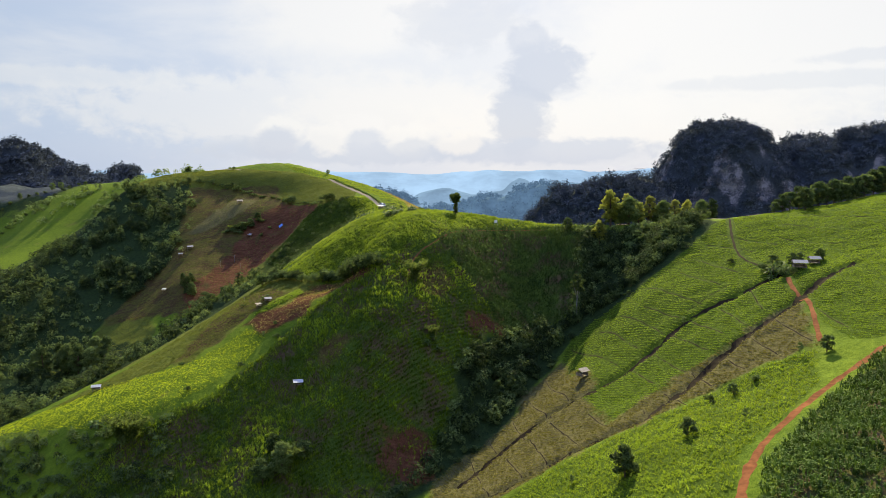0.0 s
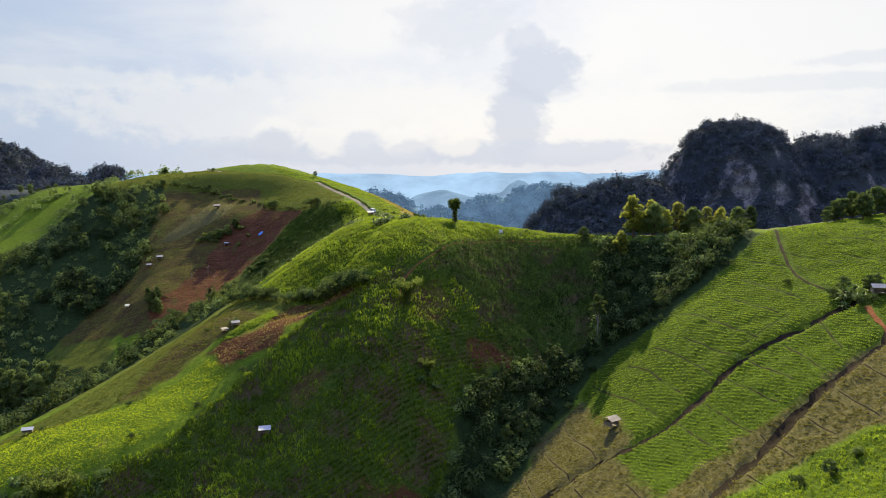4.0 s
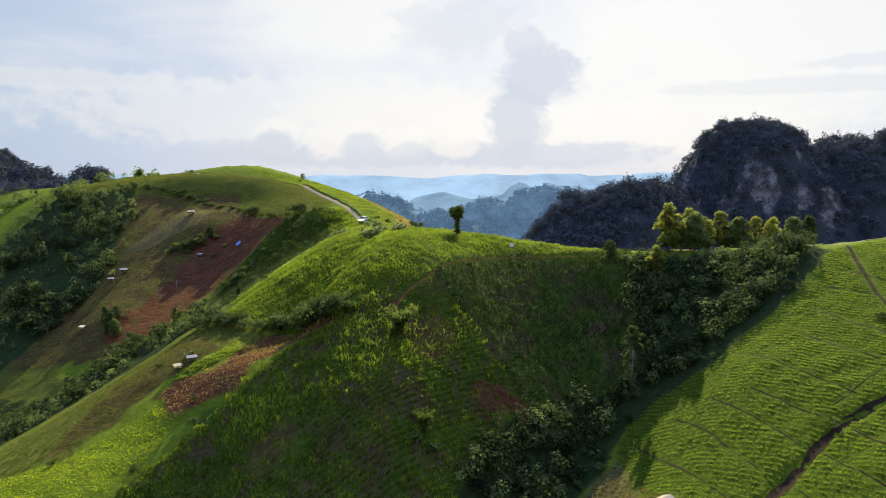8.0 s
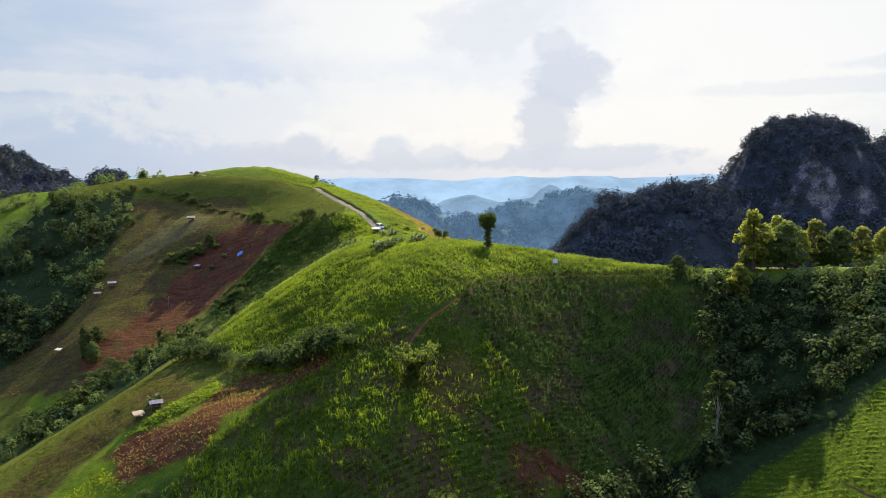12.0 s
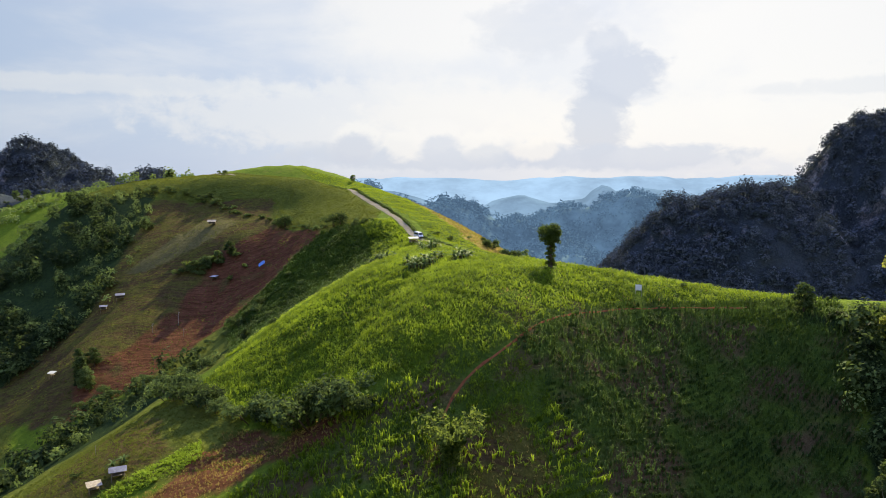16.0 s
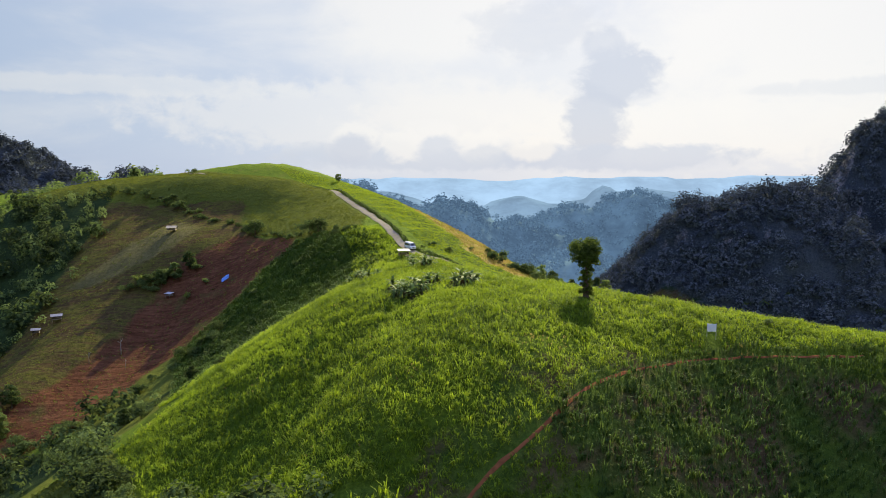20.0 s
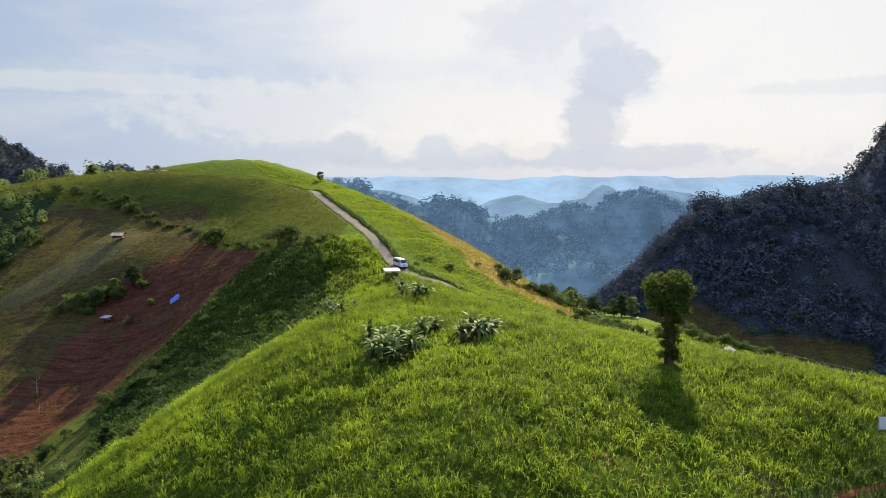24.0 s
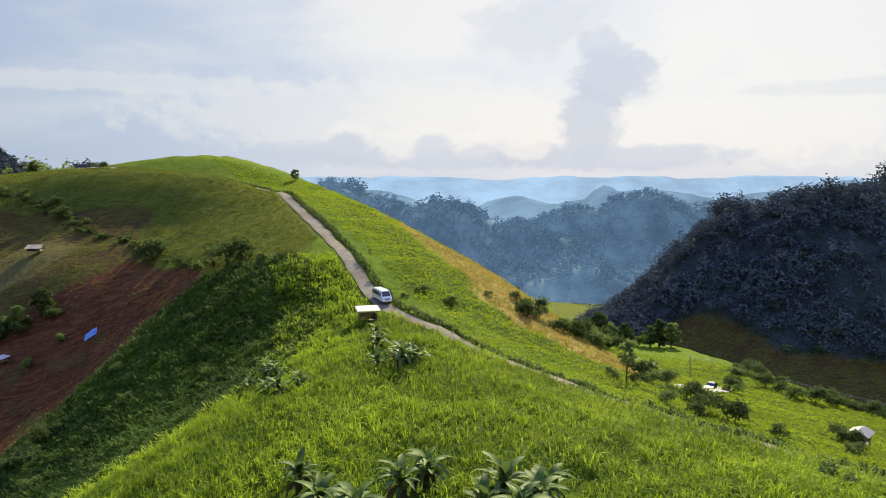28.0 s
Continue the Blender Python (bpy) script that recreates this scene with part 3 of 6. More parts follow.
SPUR = [(-208, 310), (-166, 300), (-145, 302), (-127, 298), (-108, 300), (-94, 309), (-86, 316), (-75, 305), (-80, 292), (-91, 281), (-105, 269), (-119, 264), (-136, 268), (-161, 280), (-190, 290)]
FIELDS = {
    "red": [
        [(-118, 537), (-84, 514), (-104, 490), (-120, 462), (-133, 436), (-150, 424), (-160, 440), (-145, 474), (-141, 500), (-138, 522)],
        [(-87, 320), (-80, 324), (-70, 327), (-64, 339), (-64, 349), (-56, 348), (-44, 338), (-28, 324), (-33, 321), (-38, 322), (-46, 327), (-51, 320), (-56, 317), (-59, 310), (-68, 307), (-76, 306)],
        [(12, 310), (30, 317), (31, 309), (12, 302)],
        [(-22, 258), (-4, 260), (0, 242), (-10, 236), (-22, 246)],
    ],
    "brown": [
        [(-205, 590), (-128, 572), (-116, 540), (-84, 514), (-120, 462), (-133, 433), (-152, 420), (-212, 445), (-186, 500), (-196, 555)],
        [(-118, 300), (-103, 372), (-90, 366), (-72, 342), (-88, 326), (-101, 312)],
        [(-7, 324), (3, 328), (9, 320), (0, 309), (-7, 310)],
        [(-52, 286), (-40, 292), (-34, 284), (-46, 276)],
        [(-40, 316), (-34, 314), (-34, 309), (-38, 309)],
        [(88, 850), (120, 842), (140, 815), (160, 792), (194, 786), (236, 776), (215, 748), (140, 745), (90, 790)],
    ],
    "lush": [
        [(-85, 325), (-82, 331), (-77, 333), (-68, 346), (-64, 337), (-71, 329), (-79, 325)],
        [(139, 333), (132, 332), (121, 321), (109, 312), (97, 307), (82, 304), (69, 309), (60, 308), (52, 296), (57, 242), (49, 235), (53, 205), (71, 213), (85, 216), (99, 222), (118, 230), (112, 186), (150, 170), (270, 260), (240, 385)],
        [(-30, 480), (-10, 466), (40, 430), (110, 420), (130, 500), (60, 560), (20, 540), (-26, 560), (-80, 605)],
        [(-34, 472), (-22, 456), (4, 434), (24, 421), (46, 408), (74, 394), (76, 374), (40, 352), (0, 326), (-34, 333), (-46, 340), (-60, 354), (-72, 366), (-84, 382), (-98, 436), (-114, 470), (-86, 512), (-62, 504), (-50, 498)],
        [(104, 190), (92, 166), (60, 136), (44, 100), (20, 130), (10, 170), (20, 192), (56, 188), (90, 194)],
    ],
    "straw": [
        [(-52, 566), (-36, 546), (-18, 540), (-4, 520), (6, 502), (18, 486), (4, 476), (-14, 484), (-26, 511), (-40, 540)],
    ],
    "dull": [
        [(-260, 600), (-229, 664), (-180, 640), (-140, 630), (-90, 590), (-60, 530), (-56, 490), (-84, 514), (-116, 540), (-128, 572), (-205, 590)],
        [(-170, 300), (-145, 322), (-122, 352), (-108, 384), (-92, 392), (-70, 362), (-44, 334), (-42, 327), (-62, 331), (-88, 328), (-97, 318), (-106, 302), (-135, 298)],
        [(-210, 450), (-178, 434), (-166, 410), (-177, 390), (-195, 396), (-216, 384), (-226, 400), (-214, 424)],
        [(-142, 426), (-112, 442), (-97, 438), (-90, 412), (-106, 384), (-120, 352), (-150, 330), (-180, 330), (-142, 372), (-112, 410)],
        [(-136, 434), (-122, 462), (-106, 490), (-98, 472), (-94, 440), (-112, 438)],
    ],
    "soil": [
        [(-72, 295), (-54, 314), (-34, 327), (-14, 334), (-8, 350), (14, 366), (44, 378), (74, 366), (71, 350), (66, 334), (60, 324), (42, 319), (21, 305), (8, 287), (5, 270), (-8, 240), (-28, 222), (-60, 205), (-80, 185), (-150, 188), (-168, 224), (-122, 256), (-90, 274)],
        # near maize plot: dark soil laid here to paint the maize's self-shadow
        [(112, 170), (150, 190), (200, 190), (170, 90), (60, 60), (50, 98), (66, 130), (88, 150)],
    ],
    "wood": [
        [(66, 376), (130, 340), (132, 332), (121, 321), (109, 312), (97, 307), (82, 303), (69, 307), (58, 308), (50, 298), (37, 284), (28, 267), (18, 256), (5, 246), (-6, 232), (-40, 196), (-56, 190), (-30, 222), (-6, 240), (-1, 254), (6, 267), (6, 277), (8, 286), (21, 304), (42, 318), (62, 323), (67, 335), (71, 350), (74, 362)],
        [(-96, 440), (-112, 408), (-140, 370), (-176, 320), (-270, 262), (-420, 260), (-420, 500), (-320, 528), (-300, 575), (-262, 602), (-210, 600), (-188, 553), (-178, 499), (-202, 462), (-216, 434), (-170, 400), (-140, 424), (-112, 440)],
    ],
    "tan": [
        [(-183, 519), (-176, 532), (-157, 558), (-138, 550), (-143, 535), (-155, 527), (-167, 518)],
        [(52, 296), (57, 242), (49, 235), (53, 205), (71, 213), (85, 216), (99, 222), (118, 230), (107, 192), (90, 196), (56, 190), (20, 194), (-6, 222), (-2, 238), (5, 247), (18, 257), (28, 267), (37, 285)],
    ],
}


def steps(spans):
    out = [spans[0][0]]
    for _, end, step in spans:
        n = max(1, round((end - out[-1]) / step))
        out += list(out[-1] + (end - out[-1]) * np.arange(1, n + 1) / n)
    return np.array(out)


def build_ground():
    xs = steps([(-2600, -1000, 60), (0, -420, 16), (0, -240, 6), (0, -130, 3), (0, 150, 2), (0, 300, 5), (0, 760, 10), (0, 1000, 20), (0, 2900, 60)])
    ys = steps([(-400, 60, 16), (0, 110, 5), (0, 520, 2), (0, 680, 3.5), (0, 860, 8), (0, 1180, 9), (0, 1700, 26), (0, 4800, 90)])
    x, y = np.meshgrid(xs, ys)
    z = ground_height(x, y)
    covers = {name: np.zeros(x.shape) for name in ("red", "brown", "lush", "straw", "dull", "soil", "wood", "tan", "mountain", "rock")}
    bx, by = x + 2.5 * wobble(x, y, 23, 11), y + 2.5 * wobble(x, y, 19, 12)
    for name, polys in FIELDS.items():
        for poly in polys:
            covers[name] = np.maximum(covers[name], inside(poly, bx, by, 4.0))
    gz, gx = np.gradient(z, ys, xs)
    steep = np.hypot(gx, gz)
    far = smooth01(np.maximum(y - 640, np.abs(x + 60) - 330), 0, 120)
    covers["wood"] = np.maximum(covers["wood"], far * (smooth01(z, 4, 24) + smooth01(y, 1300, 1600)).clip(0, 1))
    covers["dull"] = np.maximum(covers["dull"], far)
    # where the haze-tinted floor colour of the mountain lies
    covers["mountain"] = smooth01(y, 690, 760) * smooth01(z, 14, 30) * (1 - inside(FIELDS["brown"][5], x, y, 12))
    covers["rock"] = smooth01(steep + 0.5 * wobble(x, y, 70, 15), 1.45, 2.1) * smooth01(y, 760, 820) * smooth01(z, 55, 90)
    n, m = x.shape
    verts = np.stack([x, y, z], -1).reshape(-1, 3)
    i = (np.arange(n - 1)[:, None] * m + np.arange(m - 1)[None]).ravel()
    faces = np.stack([i, i + 1, i + m + 1, i + m], 1)
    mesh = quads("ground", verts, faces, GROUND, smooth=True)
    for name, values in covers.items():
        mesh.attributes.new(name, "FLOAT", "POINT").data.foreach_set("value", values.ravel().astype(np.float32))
    return tagged(new("ground", mesh), "steep farmed hills of grass, maize and red earth", "ground", kind="structure")


def quads(name, verts, faces, mat, smooth=False):
    """A mesh from arrays of corners and of three- or four-cornered faces."""
    mesh = bpy.data.meshes.new(name)
    verts, faces = np.asarray(verts, np.float32), np.asarray(faces, np.int32)
    mesh.vertices.add(len(verts))
    mesh.vertices.foreach_set("co", verts.ravel())
    mesh.loops.add(faces.size)
    mesh.loops.foreach_set("vertex_index", faces.ravel())
    mesh.polygons.add(len(faces))
    mesh.polygons.foreach_set("loop_start", np.arange(0, faces.size, faces.shape[1], dtype=np.int32))
    mesh.polygons.foreach_set("use_smooth", np.full(len(faces), smooth))
    mesh.materials.append(mat)
    mesh.update(calc_edges=True)
    return mesh


build_ground()


# ---- hills and ranges beyond the valley ----
def backdrop(name, x0, x1, y0, y1, step, height, mat, label):
    xs, ys = np.arange(x0, x1 + 1, step), np.arange(y0, y1 + 1, step)
    x, y = np.meshgrid(xs, ys)
    z = height(x, y)
    n, m = x.shape
    i = (np.arange(n - 1)[:, None] * m + np.arange(m - 1)[None]).ravel()
    mesh = quads(name, np.stack([x, y, z], -1).reshape(-1, 3), np.stack([i, i + 1, i + m + 1, i + m], 1), mat, True)
    return tagged(new(name, mesh), label, "hills", kind="structure")


def mid_hills(x, y):
    tops = np.maximum.reduce([
        hill(x, y, -300, 1560, 158, 110, 120, 0, 1.2), hill(x, y, -215, 1540, 138, 90, 130), hill(x, y, -110, 1500, 128, 130, 140, 0, 1.4), hill(x, y, 20, 1520, 98, 130, 120),
        hill(x, y, 120, 1750, 104, 140, 120), hill(x, y, 250, 1760, 130, 150, 130, 0, 1.5), hill(x, y, 420, 1800, 118, 170, 130), hill(x, y, 640, 1700, 104, 200, 160), hill(x, y, -480, 1600, 140, 150, 130), hill(x, y, 80, 1330, 50, 150, 90), hill(x, y, 260, 1400, 56, 140, 90)])
    return -46 + tops + (11 * wobble(x, y, 150, 20) + 6 * wobble(x, y, 60, 21) + 3 * wobble(x, y, 23, 22)) * smooth01(tops, 8, 50)


def second_range(x, y):
    tops = np.maximum.reduce([hill(x, y, 330, 2800, 152, 110, 200, 0, 0.8), hill(x, y, 480, 2850, 132, 420, 200), hill(x, y, 30, 2850, 105, 200, 200), hill(x, y, 1130, 2800, 165, 170, 200, 0, 1.3), hill(x, y, 900, 2850, 130, 300, 200), hill(x, y, -500, 2900, 120, 300, 200), hill(x, y, 1700, 2800, 150, 300, 200)])
    return -50 + tops + 7 * wobble(x, y, 130, 31) + 3 * wobble(x, y, 50, 32)


def far_range(x, y):
    crest = 158 + 12 * wobble(x, y * 0, 900, 41) + 7 * wobble(x, y * 0, 330, 42) + 18 * np.exp(-((x - 1500) / 420) ** 2) + 8 * np.exp(-((x - 600) / 300) ** 2)
    return -50 + crest * np.exp(-((y - 4250) / 330) ** 2) + 4 * wobble(x, y, 120, 43)


# these hills get their haze from the glow in their materials
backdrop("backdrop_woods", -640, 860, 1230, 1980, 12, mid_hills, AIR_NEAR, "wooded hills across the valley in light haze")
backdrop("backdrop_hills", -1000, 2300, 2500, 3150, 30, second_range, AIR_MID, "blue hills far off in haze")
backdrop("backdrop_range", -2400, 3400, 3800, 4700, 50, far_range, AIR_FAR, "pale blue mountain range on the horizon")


# ---- small builders ----
rng = np.random.default_rng(7)


def zat(x, y):
    return float(ground_height(np.array([x]), np.array([y]))[0])


def part(name, bm, mat, parent=None, label=""):
    """One mesh object out of a bmesh, under a thing or a part."""
    mesh = bpy.data.meshes.new(name)
    bm.to_mesh(mesh)
    bm.free()
    mesh.materials.append(mat)
    ob = new(name, mesh)
    ob.parent = parent
    return tagged(ob, label)


def again(ob, m, parent=None):
    """Another object on the same mesh."""
    twin = new(ob.name.split(".")[0], ob.data)
    twin.parent = parent if parent else ob.parent
    twin.matrix_local = m
    return twin


def box(sx, sy, sz, at=(0, 0, 0), bevel=0.02, turn=0.0):
    bm = bmesh.new()
    bmesh.ops.create_cube(bm, size=1.0)
    bmesh.ops.scale(bm, vec=(sx, sy, sz), verts=bm.verts)
    if bevel:
        bmesh.ops.bevel(bm, geom=bm.edges[:], offset=min(bevel, 0.3 * min(sx, sy, sz)), segments=1, affect="EDGES")
    bmesh.ops.transform(bm, matrix=pose(*at, 0, 0, turn), verts=bm.verts)
    return bm


def rod(points, radii, sides=7):
    """A bent, tapered round bar through points."""
    bm, rings = bmesh.new(), []
    pts = [Vector(p) for p in points]
    for n, (p, r) in enumerate(zip(pts, radii)):
        way = (pts[min(n + 1, len(pts) - 1)] - pts[max(n - 1, 0)]).normalized()
        q = way.to_track_quat("Z", "Y")
        rings.append([bm.verts.new(p + q @ Vector((r * math.cos(a), r * math.sin(a), 0))) for a in np.arange(sides) * 2 * math.pi / sides])
    for low, top in zip(rings, rings[1:]):
        for a in range(sides):
            bm.faces.new((low[a], low[(a + 1) % sides], top[(a + 1) % sides], top[a])).smooth = True
    bm.faces.new(rings[-1])
    bm.faces.new(rings[0][::-1])
    return bm


def leaf_quads(points, out, size, rng, droop=0.25, ruffle=0.5):
    """Small bent leaves (two corners up, two down) at points, roughly facing out."""
    n = len(points)
    normal = out + rng.normal(0, ruffle, (n, 3)) + (0, 0, 0.25)
    normal /= np.linalg.norm(normal, axis=1, keepdims=True) + 1e-9
    side = np.cross(normal, rng.normal(0, 1, (n, 3)))
    side /= np.linalg.norm(side, axis=1, keepdims=True) + 1e-9
    up = np.cross(side, normal)
    s = size * rng.uniform(0.55, 1.35, (n, 1))
    long = rng.uniform(0.9, 1.7, (n, 1))
    a, b = side * s * 0.5, up * s * 0.5 * long
    fall = normal * s * droop
    v = np.stack([points - b - fall, points + a, points + b - fall, points - a], 1)
    return v.reshape(-1, 3), np.arange(4 * n).reshape(n, 4)


def clumps(centres, radii, count, size, rng, squash=0.8):
    """Leaves over a set of lumps, thick at the rim and thin inside."""
    centres, radii = np.asarray(centres, float), np.asarray(radii, float)
    pick = rng.choice(len(centres), count, p=radii ** 2 / (radii ** 2).sum())
    d = rng.normal(0, 1, (count, 3))
    d /= np.linalg.norm(d, axis=1, keepdims=True)
    d[:, 2] = np.where(d[:, 2] < -0.35, -d[:, 2] * 0.5, d[:, 2])
    r = radii[pick][:, None] * rng.uniform(0.55, 1.12, (count, 1))
    p = centres[pick] + d * r * (1, 1, squash)
    return leaf_quads(p, d, size, rng)


def tree(seed, height, spread, bare=0.3, lumps=9, leaves=1500, size=0.5, leaf=LEAF_DARK, bark=BARK, girth=0.028, column=False):
    """A broad-leaved tree: tapered trunk, limbs and a ragged crown."""
    r = np.random.default_rng(seed)
    thing = new("tree")
    lean = r.normal(0, 0.03, 2) * height
    top = (lean[0], lean[1], height * 0.82)
    base = height * girth
    part("trunk", rod([(0, 0, -0.6), (0, 0, 0.1), (lean[0] * 0.3, lean[1] * 0.3, height * 0.35), top], [base * 1.5, base * 1.15, base * 0.75, base * 0.2]), bark, thing)
    centres, radii = [], []
    for n in range(lumps):
        a, f = n * 2.4 + r.uniform(-0.5, 0.5), (n + 0.5) / lumps
        z = height * (bare + (0.97 - bare) * f)
        if column:
            reach = spread * (0.48 + 0.52 * smooth01(np.array(f), 0.45, 0.7)) * (1 if f < 0.9 else 0.8)
            q = (math.cos(a) * reach * 0.45, math.sin(a) * reach * 0.45, z)
            rad = reach * r.uniform(0.5, 0.75)
        else:
            reach = spread * math.sin(math.pi * min(0.98, 0.16 + 0.84 * f)) ** 0.7 * r.uniform(0.45, 0.85)
            q = (lean[0] * f + math.cos(a) * reach, lean[1] * f + math.sin(a) * reach, z - 0.1 * reach)
            rad = spread * r.uniform(0.36, 0.58)
        centres.append(q)
        radii.append(rad)
        if n % 2 == 0 and not column:
            mid = (q[0] * 0.45 + lean[0] * 0.3, q[1] * 0.45 + lean[1] * 0.3, z * 0.72)
            part("limb", rod([(lean[0] * 0.25, lean[1] * 0.25, z * 0.5), mid, q], [base * 0.42, base * 0.28, base * 0.08], 5), bark, thing)
    v, f = clumps(centres, radii, leaves, size, r)
    crown = new("crown", quads("crown", v, f, leaf))
    crown.parent = thing
    return thing


def bush(seed, width, height, leaves=420, size=0.32, leaf=LEAF_DARK):
    """A shrub: a few stems and a low ragged crown."""
    r = np.random.default_rng(seed)
    thing = new("bush")
    centres = [(r.normal(0, width * 0.22), r.normal(0, width * 0.22), height * r.uniform(0.16, 0.6)) for _ in range(8)]
    for c in centres[:3]:
        part("stem", rod([(c[0] * 0.2, c[1] * 0.2, -0.4), (c[0] * 0.6, c[1] * 0.6, c[2] * 0.6), c], [0.08, 0.05, 0.02], 5), BARK, thing)
    v, f = clumps(centres, [width * r.uniform(0.2, 0.34) for _ in centres], leaves, size, r, 0.9)
    v[:, 2] = np.where(v[:, 2] < -0.1, -0.1 + 0.2 * r.random(len(v)), v[:, 2])
    crown = new("crown", quads("crown", v, f, leaf))
    crown.parent = thing
    return thing


def bamboo(seed, height=11.0, culms=22):
    """A clump of tall canes that arch outwards under their own leaves."""
    r = np.random.default_rng(seed)
    thing = new("bamboo_clump")
    spots, way = [], []
    for n in range(culms):
        a, tall = n * 2.4 + r.uniform(-0.3, 0.3), height * r.uniform(0.7, 1.0)
        foot, reach = r.uniform(0.1, 0.9), tall * r.uniform(0.16, 0.5)
        d = np.array([math.cos(a), math.sin(a), 0])
        s = np.linspace(0, 1, 7)[:, None]
        line = d * (foot + reach * s ** 2.6) + np.array([0, 0, 1]) * tall * (s - 0.22 * s ** 4)
        line[0, 2] = -0.5
        part("cane", rod([tuple(q) for q in line], [0.09, 0.085, 0.08, 0.07, 0.06, 0.045, 0.02], 5), STEM, thing)
        k = r.uniform(0.18, 1.05, 130)
        p = d * (foot + reach * k[:, None] ** 2.6) + np.array([0, 0, 1]) * (tall * (k - 0.22 * k ** 4))[:, None]
        spots.append(p + r.normal(0, 0.42, p.shape))
        way.append(np.repeat(d[None], len(p), 0))
    v, f = leaf_quads(np.vstack(spots), np.vstack(way) * 0.6, 0.5, r, 0.3, 0.6)
    crown = new("foliage", quads("foliage", v, f, LEAF_BAMBOO))
    crown.parent = thing
    return thing


class Kinds:
    """Templates, each used in place once and then copied."""

    def __init__(self, make):
        self.make, self.first = make, {}

    def put(self, key, x, y, scale=1.0, label="", category="tree", group="", sink=0.15, turn=None):
        m = pose(x, y, zat(x, y) - sink, 0, 0, rng.uniform(0, 360) if turn is None else turn) @ Matrix.Scale(scale, 4)
        if key not in self.first:
            self.first[key] = ob = self.make[key]()
            ob.matrix_world = m
        else:
            ob = self.first[key]
            keep = ob.scale.copy()
            ob.scale = (1, 1, 1)
            twin = copy_thing(ob, m)
            ob.scale = keep
            ob = twin
        return tagged(ob, label, category, group)


PLANTS = Kinds({
    "tall": lambda: tree(1, 15, 4.0, 0.12, 15, 3200, 0.62, LEAF_DARK),
    "tall2": lambda: tree(2, 14, 5.0, 0.10, 15, 3200, 0.7, LEAF_MID),
    "gold": lambda: tree(3, 16, 3.5, 0.28, 15, 2600, 0.6, LEAF_GOLD),
    "round": lambda: tree(4, 7, 2.7, 0.16, 10, 1500, 0.48, LEAF_DARK),
    "round2": lambda: tree(5, 6.5, 2.4, 0.2, 10, 1300, 0.46, LEAF_MID),
    "pale_trunk": lambda: tree(6, 19, 3.6, 0.62, 8, 1300, 0.55, LEAF_DARK, PALE_BARK, 0.016),
    "thin": lambda: tree(7, 6, 1.5, 0.5, 6, 420, 0.34, LEAF_MID, BARK, 0.014),
    "lone": lambda: tree(8, 11, 3.1, 0.04, 22, 10000, 0.27, LEAF_VINE, BARK, 0.05, True),
    "olive": lambda: tree(9, 17, 4.2, 0.22, 15, 3400, 0.6, LEAF_OLIVE),
    "bush": lambda: bush(11, 3.4, 3.3, 620, 0.26),
    "bush2": lambda: bush(12, 3.0, 2.9, 620, 0.25, LEAF_MID),
    "bush3": lambda: bush(13, 4.4, 3.8, 1000, 0.3, LEAF_DARK),
    "mass": lambda: bush(15, 6.2, 4.6, 1600, 0.34, LEAF_DARK),
    "mass2": lambda: bush(16, 5.2, 4.2, 1300, 0.34, LEAF_MID),
    "bamboo": lambda: bamboo(31),
    "shrub": lambda: bush(14, 1.6, 1.2, 160, 0.26, LEAF_DARK),
})


def ribbon(name, points, width, mat, lift=0.12, rows=4, wear=0.25, label="", category="path", kind="structure"):
    """A track laid over the ground along a plan line."""
    line = drawn_out([(x, y, 0) for x, y in points], 2.0)[:, :2]
    way = np.gradient(line, axis=0)
    way /= np.linalg.norm(way, axis=1, keepdims=True) + 1e-9
    across = np.stack([way[:, 1], -way[:, 0]], 1)
    s = np.linspace(-0.5, 0.5, rows)
    edge = 1 + wear * wobble(line[:, 0], line[:, 1], 9, 51)
    p = line[:, None] + across[:, None] * (s[None, :, None] * (width * edge)[:, None, None])
    z = ground_height(p[..., 0], p[..., 1])
    z = np.maximum(z, 0.5 * z + 0.5 * z.mean(1, keepdims=True)) + lift - 0.1 * (np.abs(s) > 0.45)[None]
    n, m = z.shape
    i = (np.arange(n - 1)[:, None] * m + np.arange(m - 1)[None]).ravel()
    mesh = quads(name, np.concatenate([p, z[..., None]], -1).reshape(-1, 3), np.stack([i, i + 1, i + m + 1, i + m], 1), mat, True)
    return tagged(new(name, mesh), label, category, kind=kind)


def scatter(poly, per_m2, seed, holes=(), lines=(), clear=2.5, rows=None):
    """Plan points inside a polygon, off the given lines and out of the holes; in crop rows where an angle and a spacing are given."""
    r = np.random.default_rng(seed)
    a = np.array(poly, float)
    lo, hi = a.min(0), a.max(0)
    n = int((hi - lo).prod() * per_m2)
    p = r.uniform(lo, hi, (n, 2))
    if rows:
        angle, gap = radians(rows[0]), rows[1]
        u, v = p @ (math.cos(angle), math.sin(angle)), p @ (-math.sin(angle), math.cos(angle))
        v = np.round(v / gap) * gap + r.normal(0, gap * 0.07, n)
        p = np.stack([u * math.cos(angle) - v * math.sin(angle), u * math.sin(angle) + v * math.cos(angle)], 1)
    keep = inside(poly, p[:, 0], p[:, 1], 1.0) > 0.5
    for hole in holes:
        keep &= inside(hole, p[:, 0] + 1.5 * wobble(p[:, 0], p[:, 1], 9, 61), p[:, 1], 2.0) < r.uniform(0.2, 1.25, n)
    for line in lines:
        keep &= off_line(line, p[:, 0], p[:, 1]) > clear
    p = p[keep]
    return np.column_stack([p, ground_height(p[:, 0], p[:, 1])])


